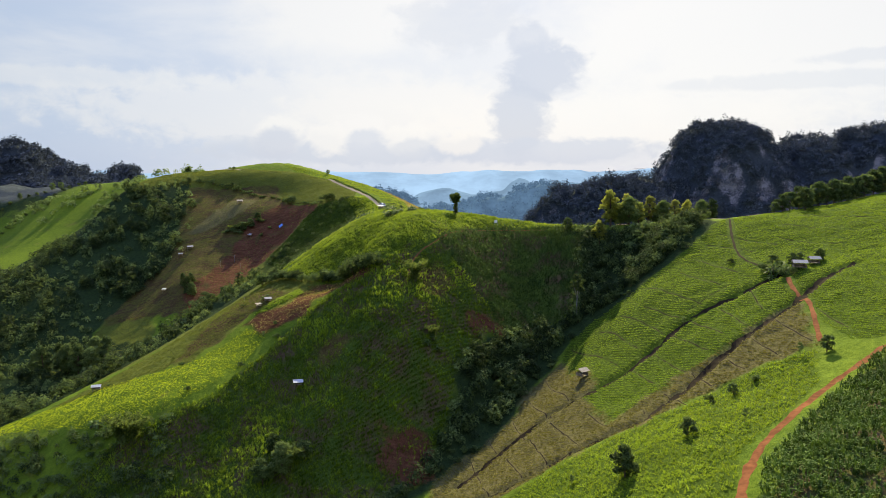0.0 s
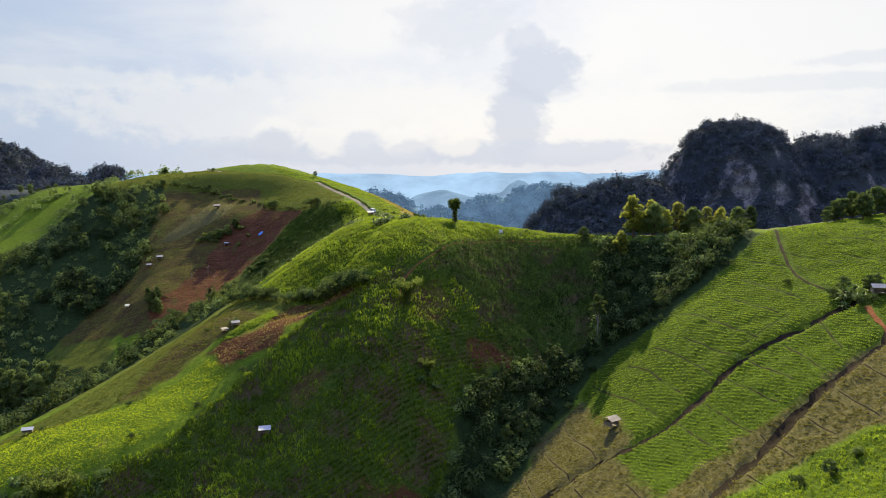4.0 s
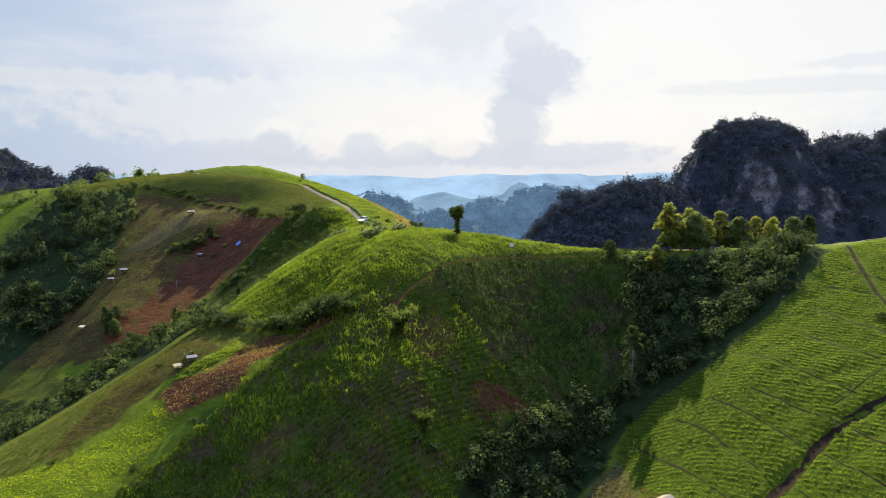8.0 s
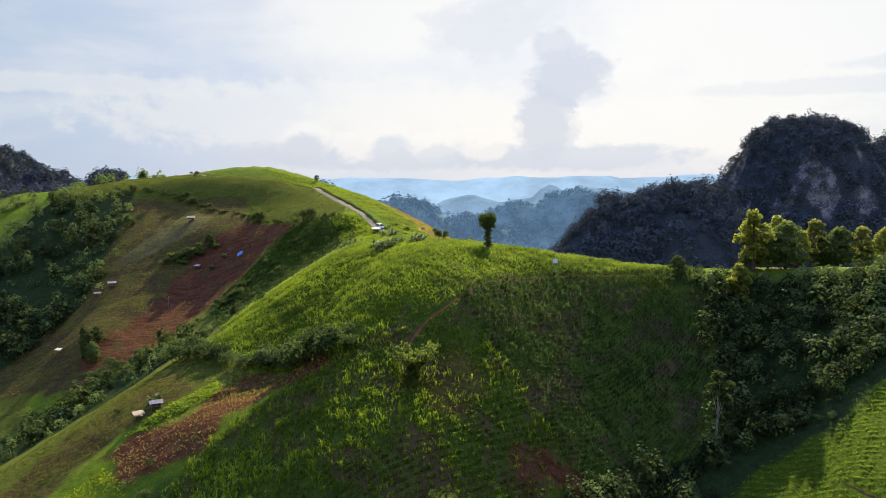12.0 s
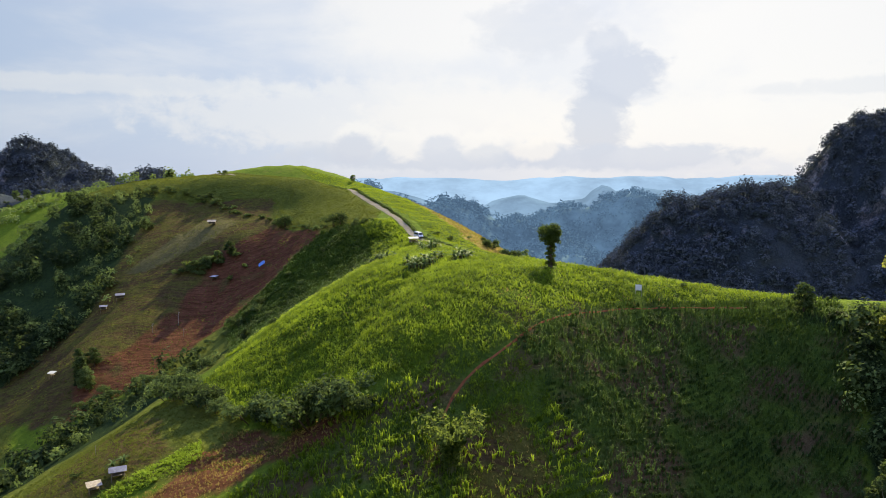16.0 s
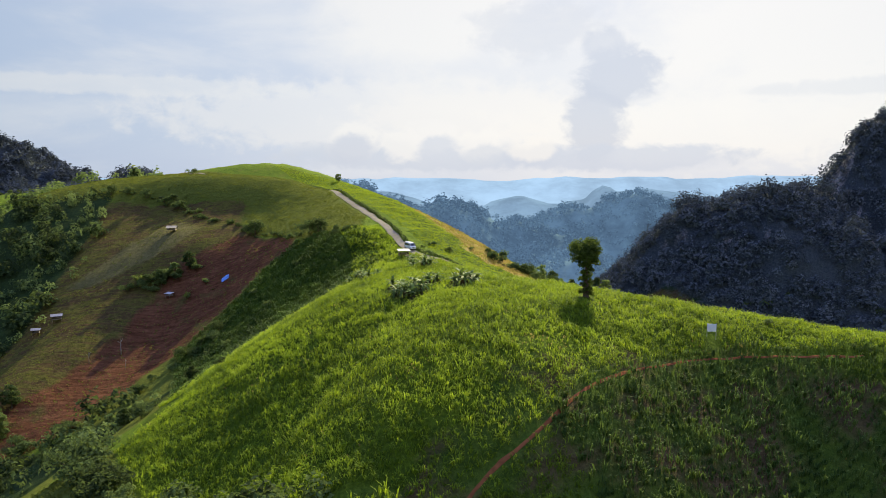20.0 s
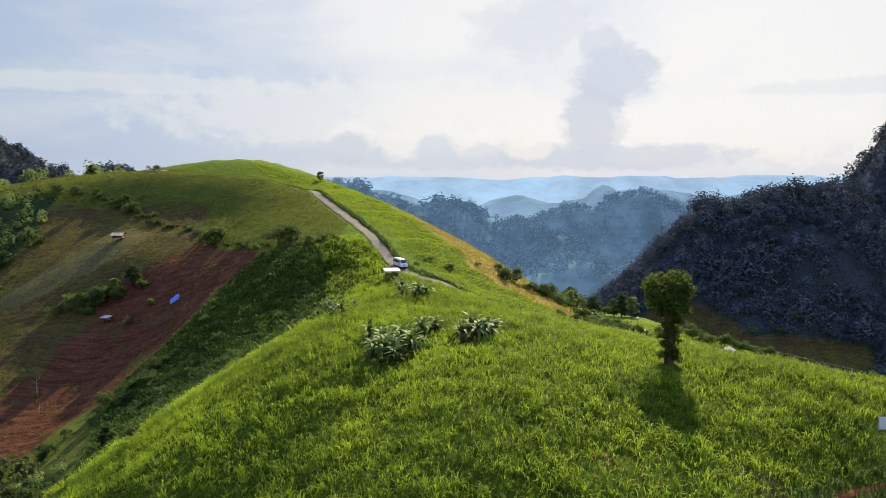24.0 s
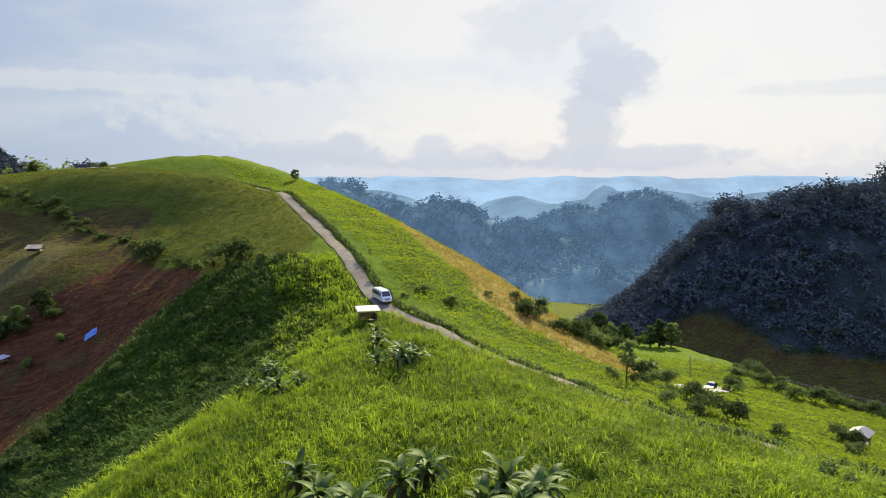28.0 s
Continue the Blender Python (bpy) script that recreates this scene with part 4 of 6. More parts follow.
def lumps_at(p, seed=140):
    """Uneven growth: waves of taller and shorter plants."""
    return 0.32 * wobble(p[:, 0], p[:, 1], 6.5, seed) + 0.34 * wobble(p[:, 0], p[:, 1], 2.8, seed + 1) + 0.15 * wobble(p[:, 0], p[:, 1], 17, seed + 2)


def blades(at, height, width, count, seed, lean=0.55, bend=0.5, spread=0.12, lumpy=1.0):
    """Bunches of bent blades, rising and then arching over: a kite each."""
    r = np.random.default_rng(seed)
    base = np.repeat(at, count, 0)
    n = len(base)
    a = r.uniform(0, 2 * np.pi, n)
    out = np.stack([np.cos(a), np.sin(a), 0 * a], 1)
    side = np.stack([-np.sin(a), np.cos(a), 0 * a], 1) * (width * r.uniform(0.7, 1.3, n))[:, None] * 0.5
    h = height * np.repeat(r.uniform(0.8, 1.15, len(at)) * np.clip(1 + lumpy * lumps_at(at), 0.45, 1.7), count) * r.uniform(0.65, 1.1, n)
    up = np.array([0, 0, 1.0])
    foot = base + out * spread * r.uniform(0, 1, (n, 1)) - up * 0.1 + up * (h * r.uniform(0, 0.35, n))[:, None]
    mid = foot + up * (h * 0.55)[:, None] + out * (h * lean * 0.35 * r.uniform(0.5, 1.2, n))[:, None]
    tip = mid + up * (h * 0.30 * r.uniform(-bend, 1.0, n))[:, None] + out * (h * lean * 0.55 * r.uniform(0.5, 1.3, n))[:, None]
    return np.stack([foot, mid + side, tip, mid - side], 1).reshape(-1, 3), np.arange(4 * n).reshape(n, 4)


def stuff(name, v, f, mat, label, category, tone=None):
    mesh = quads(name, v, f, mat)
    if tone is not None:
        mesh.attributes.new("tone", "FLOAT", "POINT").data.foreach_set("value", np.asarray(tone, np.float32))
    return tagged(new(name, mesh), label, category, kind="stuff")


# ---- woods too far or too many to count ----
def woods(name, x, y, crown, leaves, size, mat, seed, label, land=ground_height):
    """Rounded crowns of loose leaves over the ground, each with its own height and width."""
    r = np.random.default_rng(seed)
    z = land(x, y)
    n = len(x)
    w = crown * r.uniform(0.6, 1.45, n)
    tall = r.uniform(0.7, 1.6, n)
    d = r.normal(0, 1, (n, leaves, 3))
    d /= np.linalg.norm(d, axis=2, keepdims=True)
    d[..., 2] = np.where(d[..., 2] < -0.3, -d[..., 2], d[..., 2])
    lump = 1 + 0.35 * np.sin(3.1 * d[..., 0] + r.uniform(0, 6, (n, 1))) * np.sin(2.7 * d[..., 1] + r.uniform(0, 6, (n, 1)))
    p = np.stack([x, y, z + w * tall * 0.55], 1)[:, None] + d * (w[:, None] * lump * r.uniform(0.7, 1.05, (n, leaves)))[..., None] * np.stack([np.ones(n), np.ones(n), tall], 1)[:, None]
    s = np.repeat(w / crown, leaves)[:, None]
    v, f = leaf_quads(p.reshape(-1, 3), d.reshape(-1, 3), size * s, r, 0.2, 0.34)
    return stuff(name, v, f, mat, label, "woods", np.repeat(r.normal(0, 0.22, n), leaves * 4))


def spread_over(x0, x1, y0, y1, n, seed):
    r = np.random.default_rng(seed)
    return r.uniform(x0, x1, n), r.uniform(y0, y1, n)


FAR_FIELD = [(88, 850), (120, 842), (140, 815), (160, 792), (194, 786), (236, 776), (215, 748), (140, 745), (90, 790)]
# the limestone mountain: thick woods, thinner on the bare faces
x, y = np.concatenate([spread_over(40, 640, 745, 985, 7200, 71), spread_over(640, 1000, 800, 1040, 1100, 69)], 1)
z = ground_height(x, y)
slope = np.hypot(ground_height(x + 4, y) - z, ground_height(x, y + 4) - z) / 4
keep = (z > 9) & (rng.uniform(0, 1, len(x)) > smooth01(slope + 0.5 * wobble(x, y, 70, 15), 1.4, 2.0) * 0.8) & (inside(FAR_FIELD, x, y, 8) < 0.5)
woods("mountain_woods", x[keep], y[keep], 4.4, 62, 1.1, LEAF_HAZED, 72, "dark wooded slopes of the limestone mountain")
# hills behind the left shoulder
x, y = spread_over(-760, -440, 1000, 1200, 2600, 73)
keep = ground_height(x, y) > 100
woods("west_hill_woods", x[keep], y[keep], 5.0, 38, 1.9, LEAF_HAZED, 74, "wooded hilltops behind the grassy shoulder")
# the dark valley left of the red slope
x, y = spread_over(-420, -70, 240, 610, 4600, 75)
wooded = (inside(FIELDS["wood"][1], x, y, 6) > 0.5) & (inside(FIELDS["dull"][2], x, y, 4) < 0.5)
keep = wooded & (wobble(x, y, 60, 76) > -0.05)
scrub = wooded & ~keep
woods("valley_scrub", x[scrub], y[scrub], 1.8, 50, 0.6, LEAF_MID, 70, "green scrub between the valley trees")
woods("valley_woods", x[keep], y[keep], 3.3, 90, 0.85, LEAF_DARK, 77, "dark wooded valley beside the red slope")
x, y = spread_over(-440, -200, 470, 690, 900, 78)
keep = (wobble(x, y, 80, 79) > 0.1) & (y > 560 + 0.35 * (x + 440))
woods("scrub_west", x[keep], y[keep], 2.6, 36, 1.1, LEAF_MID, 80, "scattered scrub on the left shoulder")

x, y = spread_over(-420, 560, 1290, 1800, 5200, 81)
keep = (mid_hills(x, y) > -20) | (wobble(x, y, 110, 88) > 0.15)
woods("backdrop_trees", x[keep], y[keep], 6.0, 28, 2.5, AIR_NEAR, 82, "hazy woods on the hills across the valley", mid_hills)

# low growth that fills the gully under its trees
x, y = spread_over(-60, 135, 185, 380, 6000, 83)
keep = (inside(FIELDS["wood"][0], x, y, 3) > 0.45) & (inside(FIELDS["wood"][0], x - 1, y - 8, 2) > 0.5)
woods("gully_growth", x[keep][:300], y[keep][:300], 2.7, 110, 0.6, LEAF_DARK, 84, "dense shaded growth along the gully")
woods("gully_scrub", x[keep][300:680], y[keep][300:680], 1.9, 80, 0.5, LEAF_MID, 89, "green scrub and weeds along the gully floor")

# dark shrubs at the spur's foot
FOOT = [(-190, 288), (-160, 277), (-136, 265), (-119, 261), (-104, 266), (-92, 250), (-96, 236), (-121, 230), (-160, 238)]
p = scatter(FOOT, 0.10, 161)
woods("foot_scrub", p[:, 0], p[:, 1], 1.5, 90, 0.42, LEAF_DARK, 162, "dark leafy scrub at the foot of the grassy spur")

# hedges and small woods on the valley floor below the mountain
x, y = spread_over(60, 520, 620, 800, 1500, 85)
keep = (inside(FAR_FIELD, x, y, 6) < 0.5) & (wobble(x, y, 70, 86) > 0.0)
woods("valley_hedges", x[keep], y[keep], 3.2, 50, 1.1, LEAF_DARK, 87, "dark hedges and small woods on the valley floor")


# ---- roads and tracks ----
ribbon("road", ROAD, 2.8, DIRT, 0.18, 6, 0.12, "pale unsealed road along the ridge", "road")
ribbon("low_road", LOW_ROAD, 5.4, CONCRETE, 0.2, 5, 0.05, "pale concrete road among bushes", "road")
ribbon("red_path", RED_PATH, 1.8, RED_DIRT, 0.15, 5, 0.35, "red earth footpath on the slope", "path")
ribbon("red_path", RED_PATH_UP, 1.4, RED_DIRT, 0.15, 5, 0.35, "red earth footpath up to the farm huts", "path")
ribbon("corn_path", CORN_PATH, 0.6, RED_DIRT, 0.05, 4, 0.4, "narrow earth path between maize", "path")
ribbon("field_track", TRACK_UP, 2.9, TRACK, 0.12, 4, 0.45, "dark rutted track between fields", "path")
ribbon("field_track", TRACK_LOW, 2.9, TRACK, 0.12, 4, 0.45, "dark rutted track below the fields", "path")
ribbon("field_track", TRACK_RIDGE, 0.9, TRACK, 0.12, 4, 0.45, "thin dark track down from the ridge", "path")

# narrow furrows that part the plots on the sunny slope
for line in FURROWS:
    ribbon("furrow", line, 0.36, TRACK, 0.07, 3, 0.5, "narrow dark furrow between plots", "furrow")


# ---- trees and bushes that stand out ----
PLANTS.put("lone", 10, 386.5, 1.0, "lone vine-grown tree with a dense ragged crown on grass", "tree", turn=40)
for x, y, kind, s in ((90, 368, "olive", 1.1), (101, 376, "olive", 0.95), (92, 376, "tall", 0.9), (113, 381, "gold", 1.0), (120, 377, "tall2", 0.92), (125, 375, "gold", 0.83), (131, 372, "olive", 0.75), (137, 368, "tall2", 0.8), (142, 366, "tall", 0.75), (82, 358, "olive", 0.72), (100, 369, "tall2", 1.0), (108, 379, "tall", 0.85), (96, 372, "tall2", 0.8), (117, 381, "tall", 0.7), (128, 377, "tall2", 0.62), (106, 373, "olive", 0.7)):
    PLANTS.put(kind, x, y, s, "tall leafy tree at the head of the gully", "tree", "trees at the gully head")
PLANTS.put("round", 69, 374, 0.95, "dark rounded tree on the ridge beside the road", "tree")
PLANTS.put("pale_trunk", 64, 322, 1.0, "tall tree with a bare pale trunk in the gully", "tree")
for n in range(64):
    s = (n + 0.5) / 64
    bed = drawn_out([(112, 322, 0), (92, 318, 0), (72, 312, 0), (52, 302, 0), (36, 284, 0), (18, 262, 0), (0, 238, 0)], 1.0)
    c = bed[int(s * (len(bed) - 1))]
    wide = 17 - 8 * s
    x, y = c[0] + rng.uniform(-wide, wide) * 0.7, c[1] + rng.uniform(-wide, wide)
    if inside(FIELDS["wood"][0], np.array([x]), np.array([y]), 4)[0] < 0.4:
        continue
    kind = ("tall", "tall2", "round", "round2", "round")[n % 5]
    if inside(FIELDS["wood"][0], np.array([x - 3.0]), np.array([y - 21.0]), 2)[0] < 0.6:
        kind = ("bush2", "bush3")[n % 2]
    PLANTS.put(kind, x, y, rng.uniform(0.45, 0.75) if kind[:4] == "tall" else rng.uniform(0.7, 1.1), "leafy tree in the shaded gully", "tree", "trees in the gully")
for x, y, s in ((163, 342, 0.9), (168, 345, 1.2), (173, 348, 1.5), (178, 349, 1.6), (183, 348, 1.5), (188, 350, 1.7), (193, 351, 1.4), (198, 354, 1.7), (203, 356, 1.6), (208, 360, 1.8), (214, 362, 1.6), (221, 367, 1.9), (228, 371, 1.8), (236, 376, 2.0), (174, 335, 1.5)):
    PLANTS.put(("round", "round2")[int(x) % 2], x, y, s, "rounded tree in the row along the ridge", "tree", "trees along the right ridge")
for x, y, kind, s in ((42, 153, "round", 1.05), (58, 159, "round2", 0.75), (79, 184, "round2", 0.55), (69, 154, "thin", 0.6), (104, 185, "round2", 0.75), (73, 184, "bush", 0.9), (86, 187, "bush2", 0.9), (99, 189, "thin", 0.7), (118, 282, "bush", 0.8), (88, 249, "thin", 0.7), (33, 168, "thin", 0.5), (28, 160, "shrub", 1.2), (112, 168, "round", 0.7), (120, 176, "round2", 0.8)):
    PLANTS.put(kind, x, y, s, "small leafy tree on the farmed slope", "tree", "trees on the farmed slope")
for x, y, kind, s in ((-156, 440, "tall", 0.75), (-153, 438, "tall2", 0.6), (-54, 236, "tall2", 0.8), (-60, 233, "round", 1.3), (-47, 241, "round2", 1.1), (-58, 243, "round", 1.1), (-200, 388, "tall", 1.15), (-188, 379, "tall2", 1.0), (-214, 396, "tall", 1.1), (-196, 380, "tall", 1.2), (-207, 390, "tall2", 1.2), (-182, 384, "tall", 1.1), (-222, 392, "tall", 1.2), (-192, 392, "tall2", 1.1), (-161, 447, "tall", 0.62), (-157, 450, "round", 1.0), (-140, 514, "round", 0.9), (-136, 517, "round2", 1.0), (-146, 512, "bush3", 1.3), (-131, 520, "round", 1.0), (-152, 511, "bush3", 1.1), (-125, 505, "bush", 0.9), (-230, 400, "tall2", 0.9), (-106, 424, "round", 0.7), (-99, 421, "bush3", 1.1), (-112, 428, "round2", 0.7)):
    PLANTS.put(kind, x, y, s, "dark leafy tree on the shaded hillside", "tree", "trees on the shaded hillside")
for x, y, kind, s in ((126, 264, "round2", 0.8), (131, 259, "round", 0.7), (134, 260, "round2", 0.75), (122, 262, "bush3", 1.0), (141, 259, "round", 0.65), (127, 250, "bush", 0.9), (124, 251, "bush3", 0.9)):
    PLANTS.put(kind, x, y, s, "dark leafy tree crowding round the farm huts", "tree", "trees by the farm huts")
for x, y, kind, s in ((-144, 516, "mass", 1.1), (-139, 518, "mass2", 1.2), (-134, 516, "mass", 0.9), (-149, 514, "bamboo", 0.5), (-128, 519, "mass", 0.8), (-120, 510, "mass2", 0.6), (-141, 511, "mass2", 0.8), (-104, 470, "bush3", 0.9), (-92, 486, "mass2", 0.6), (-82, 470, "bush2", 0.9), (-78, 488, "bush", 0.9), (-66, 498, "round2", 0.6)):
    PLANTS.put(kind, x, y, s, "dark dense thicket on the bare slope", "bush", "thickets on the red slope")
# bed of the small valley behind the spur
for n in range(20):
    c = drawn_out([(-92, 436, 0), (-112, 424, 0), (-137, 410, 0), (-165, 383, 0), (-200, 342, 0)], 1.0)
    q = c[int((n + 0.5) / 20 * (len(c) - 1))]
    PLANTS.put(("round", "bush3", "round2")[n % 3], q[0] + rng.uniform(-3, 3), q[1] + rng.uniform(-3, 3), rng.uniform(0.5, 0.9), "dark bushy tree along the narrow valley", "tree", "trees along the narrow valley")
# hedge above the maize and on the field edge of the red slope
for x, y, s in ((-98, 391, 1.3), (-94, 386, 1.5), (-90, 380, 1.3), (-86, 375, 1.6), (-83, 371, 1.7), (-79, 367, 1.6), (-75, 363, 1.8), (-72, 360, 1.6), (-69, 358, 1.2), (-65, 355, 1.1), (-61, 353, 1.2), (-58, 352, 1.5), (-55, 350, 1.3), (-53, 349, 1.9), (-50, 347, 1.3), (-47, 343, 1.6), (-45, 341, 1.4), (-43, 338, 2.0), (-40, 335, 2.0), (-38, 332, 2.1), (-35, 330, 2.0), (-33, 328, 1.8), (-30, 327, 1.6), (-27, 326, 1.2)):
    PLANTS.put(("bush", "bush2", "bush3", "mass")[int(-x) % 4], x, y, s * (1.3 if int(-x) % 4 < 3 else 0.75), "leafy bush in the hedge above the maize", "bush", "hedge above the maize")
edge = drawn_out([(-205, 596, 0), (-184, 592, 0), (-160, 576, 0), (-141, 560, 0), (-122, 549, 0), (-112, 536, 0), (-92, 521, 0), (-76, 510, 0), (-62, 501, 0)], 4.0)
for q in edge:
    PLANTS.put(("shrub", "shrub", "bush")[int(q[0]) % 3], q[0] + rng.uniform(-1.5, 1.5), q[1] + rng.uniform(-1.5, 1.5), rng.uniform(1.2, 2.4), "dark low shrub along the field edge", "bush", "shrubs along the field edge")
for x, y, kind, s in ((-24, 481, "bush", 0.75), (-30, 485, "shrub", 1.3), (-17, 552, "shrub", 1.4), (-20, 568, "bush", 0.7), (-18, 497, "shrub", 1.0), (-11, 540, "shrub", 1.3), (44, 387, "bush2", 0.7), (41, 381, "shrub", 0.9), (36, 395, "shrub", 1.0), (54, 390, "shrub", 0.9), (26, 392, "shrub", 0.9), (-94, 617, "round2", 0.7), (-180, 633, "bush3", 1.0), (-229, 660, "round", 0.9), (-62, 499, "bush", 0.8), (-80, 437, "bush", 0.9), (-74, 414, "bush", 0.9), (-90, 455, "bush2", 0.9), (-72, 310, "bush", 0.7), (-69, 301, "bush", 0.9), (-82, 289, "bush", 0.9), (-100, 278, "bush", 0.75), (-94, 341, "shrub", 1.3), (-76, 305, "thin", 0.5), (-142, 300, "shrub", 1.2), (-110, 300, "shrub", 1.3), (-33, 480, "shrub", 0.8)):
    PLANTS.put(kind, x, y, s, "rounded dark-green bush standing in grass", "bush" if "sh" in kind else "tree", "bushes on the grassy ridge")
# bushes that crowd the foot of the red slope
for n, q in enumerate(drawn_out([(-150, 428, 0), (-138, 434, 0), (-126, 444, 0), (-115, 452, 0), (-106, 462, 0), (-99, 474, 0)], 3.2)):
    PLANTS.put(("mass", "bush3", "mass2", "bush")[n % 4], q[0] + rng.uniform(-3, 3), q[1] + rng.uniform(-3, 3), rng.uniform(0.6, 1.1), "dark dense bush at the foot of the red slope", "bush", "bushes at the foot of the red slope")


def dead_tree(seed, tall):
    """A bare pale trunk with a few broken limbs."""
    r = np.random.default_rng(seed)
    thing = new("dead_tree")
    part("trunk", rod([(0, 0, -0.5), (0.1, 0, tall * 0.4), (0.0, 0.15, tall)], [0.16, 0.12, 0.04], 6), PALE_BARK, thing)
    for n in range(4):
        a, z = n * 2.2 + r.uniform(0, 0.8), tall * r.uniform(0.45, 0.85)
        part("limb", rod([(0.05, 0.05, z), (math.cos(a) * 0.7, math.sin(a) * 0.7, z + 0.5), (math.cos(a) * 1.2, math.sin(a) * 1.2, z + r.uniform(0.7, 1.3))], [0.06, 0.04, 0.02], 5), PALE_BARK, thing)
    return thing


PLANTS.make["dead"] = lambda: dead_tree(41, 6.0)
for x, y, s in ((-137, 478, 1.0), (-145, 472, 0.7), (-131, 470, 0.6), (-97, 353, 0.45)):
    PLANTS.put("dead", x, y, s, "bare pale dead tree on the cleared red slope", "dead tree", "dead trees on the red slope")
# hedges between the plots on the far left shoulder
for line in ([(-440, 708, 0), (-412, 722, 0), (-380, 738, 0)], [(-402, 655, 0), (-381, 675, 0), (-366, 700, 0), (-345, 722, 0)]):
    for q in drawn_out(line, 7.0):
        PLANTS.put(("bush3", "bush", "round2")[int(-q[0]) % 3], q[0] + rng.uniform(-1.5, 1.5), q[1] + rng.uniform(-1.5, 1.5), rng.uniform(0.7, 1.3), "dark bush in the hedge between hillside plots", "bush", "hedges on the far shoulder")
# thicket over the crest and round the bend of the concrete road
for x, y, kind, s in ((-9, 496, "bush3", 1.3), (-10, 492, "bush", 1.3), (-7, 499, "round2", 0.6), (-4, 495, "bush2", 1.0), (-1, 497, "mass", 0.9), (2, 499, "mass", 1.0), (5, 502, "mass2", 1.0), (7, 505, "mass", 0.9), (3, 506, "mass2", 0.9), (9, 508, "mass", 0.85), (-12, 502, "bush", 0.9),
        (15, 570, "round", 1.15), (19, 573, "round2", 1.0), (24, 577, "round", 1.0), (28, 578, "mass", 1.1), (36, 582, "tall", 0.6), (40, 583, "round2", 1.25), (33, 581, "round", 1.0), (12, 560, "mass2", 1.2), (20, 555, "mass", 1.0),
        (5, 463, "thin", 1.15), (3, 465, "bush2", 0.8), (7, 466, "bush", 0.7), (14, 491, "mass", 0.7), (16, 486, "mass2", 0.8), (15, 465, "bush3", 1.0), (16, 463, "bush", 1.1), (19, 466, "bush2", 1.0), (18, 451, "bush3", 1.15), (14, 455, "bush", 1.0), (11, 474, "bush2", 1.1), (10, 478, "bush3", 1.0), (13, 481, "mass2", 0.7), (34, 504, "bush3", 1.0), (38, 512, "bush", 1.2), (50, 543, "mass", 0.9), (47, 538, "mass2", 0.8), (53, 540, "bush3", 1.2), (48, 523, "bush3", 1.2), (50, 518, "bush", 1.3),
        (50, 510, "bush2", 1.2), (53, 508, "bush3", 1.2), (58, 510, "mass", 0.8), (62, 516, "bush", 1.2), (68, 520, "mass2", 0.9), (67, 512, "bush3", 1.1), (72, 516, "bush", 1.2), (37, 461, "bush", 1.0), (36.5, 456, "bush3", 0.9), (33, 448, "bush2", 0.8), (13, 411, "shrub", 1.5), (12, 448, "bush", 0.9), (9, 452, "bush2", 0.9), (22, 446, "bush", 0.8)):
    PLANTS.put(kind, x, y, s, "rounded dark bush in the thicket along the crest", "bush" if "sh" in kind or "mass" in kind else "tree", "thicket along the crest")
for x, y, s in ((-10, 315, 1.1), (-114, 257, 1.25), (-119, 258, 1.15), (-2, 290, 0.6), (-52, 238, 0.9)):
    PLANTS.put("bamboo", x, y, s, "arching bamboo clump, dark below with yellow-green tips", "bamboo", "bamboo clumps on the slopes")
for n in range(30):
    x, y = rng.uniform(52, 150), rng.uniform(440, 600)
    PLANTS.put(("bush", "bush2", "bush3")[n % 3], x, y, rng.uniform(0.7, 1.2), "rounded bush on the slope below the road", "bush", "bushes below the road")


# ---- banana plants: a soft stem and long arching leaves ----
def banana_leaf(seed, long, wide):
    r = np.random.default_rng(seed)
    n, rows = 8, []
    rise, fall = r.uniform(0.95, 1.2), r.uniform(0.45, 0.9)
    for i in range(n + 1):
        s = i / n
        mid = np.array([0.18 * long * s + 0.6 * long * s * s, 0, long * (rise * s - fall * s * s)])
        w = wide * (math.sin(math.pi * min(1.0, 0.08 + 0.92 * s)) ** 0.6 if s > 0.12 else 0.12) * 0.5
        tear = 1 + r.uniform(-0.25, 0.15)
        rows.append([mid + (0, -w * tear, 0.35 * w), mid, mid + (0, w * tear, 0.35 * w)])
    v = np.array(rows).reshape(-1, 3)
    f = [(3 * i + k, 3 * i + k + 1, 3 * i + k + 4, 3 * i + k + 3) for i in range(n) for k in (0, 1)]
    return quads("leaf", v, f, LEAF_BANANA, True)


BANANA_LEAVES = [banana_leaf(n, 2.0 + 0.2 * n, 0.5) for n in range(3)]


DEAD_LEAF = BANANA_LEAVES[0].copy()
DEAD_LEAF.materials[0] = LEAF_DEAD


def banana(seed, tall=1.3, leaves=20):
    r = np.random.default_rng(seed)
    thing = new("banana_plant")
    part("stem", rod([(0, 0, -0.5), (0, 0, 0.6), (0.05, 0.03, tall)], [0.22, 0.17, 0.09], 8), STEM, thing)
    for n in range(leaves):
        ob = new("leaf", BANANA_LEAVES[n % 3])
        ob.parent = thing
        ob.matrix_local = pose(0.05, 0.03, tall * r.uniform(0.55, 1.0), 0, r.uniform(-25, 55), n * 137.5 + r.uniform(-15, 15)) @ Matrix.Scale(r.uniform(0.75, 1.15), 4)
    for n in range(5):
        ob = new("dead_leaf", DEAD_LEAF)
        ob.parent = thing
        ob.matrix_local = pose(0.03, 0.02, tall * r.uniform(0.6, 0.8), 0, r.uniform(60, 85), n * 40 + r.uniform(-20, 20)) @ Matrix.Scale(r.uniform(0.6, 0.85), 4)
    return thing


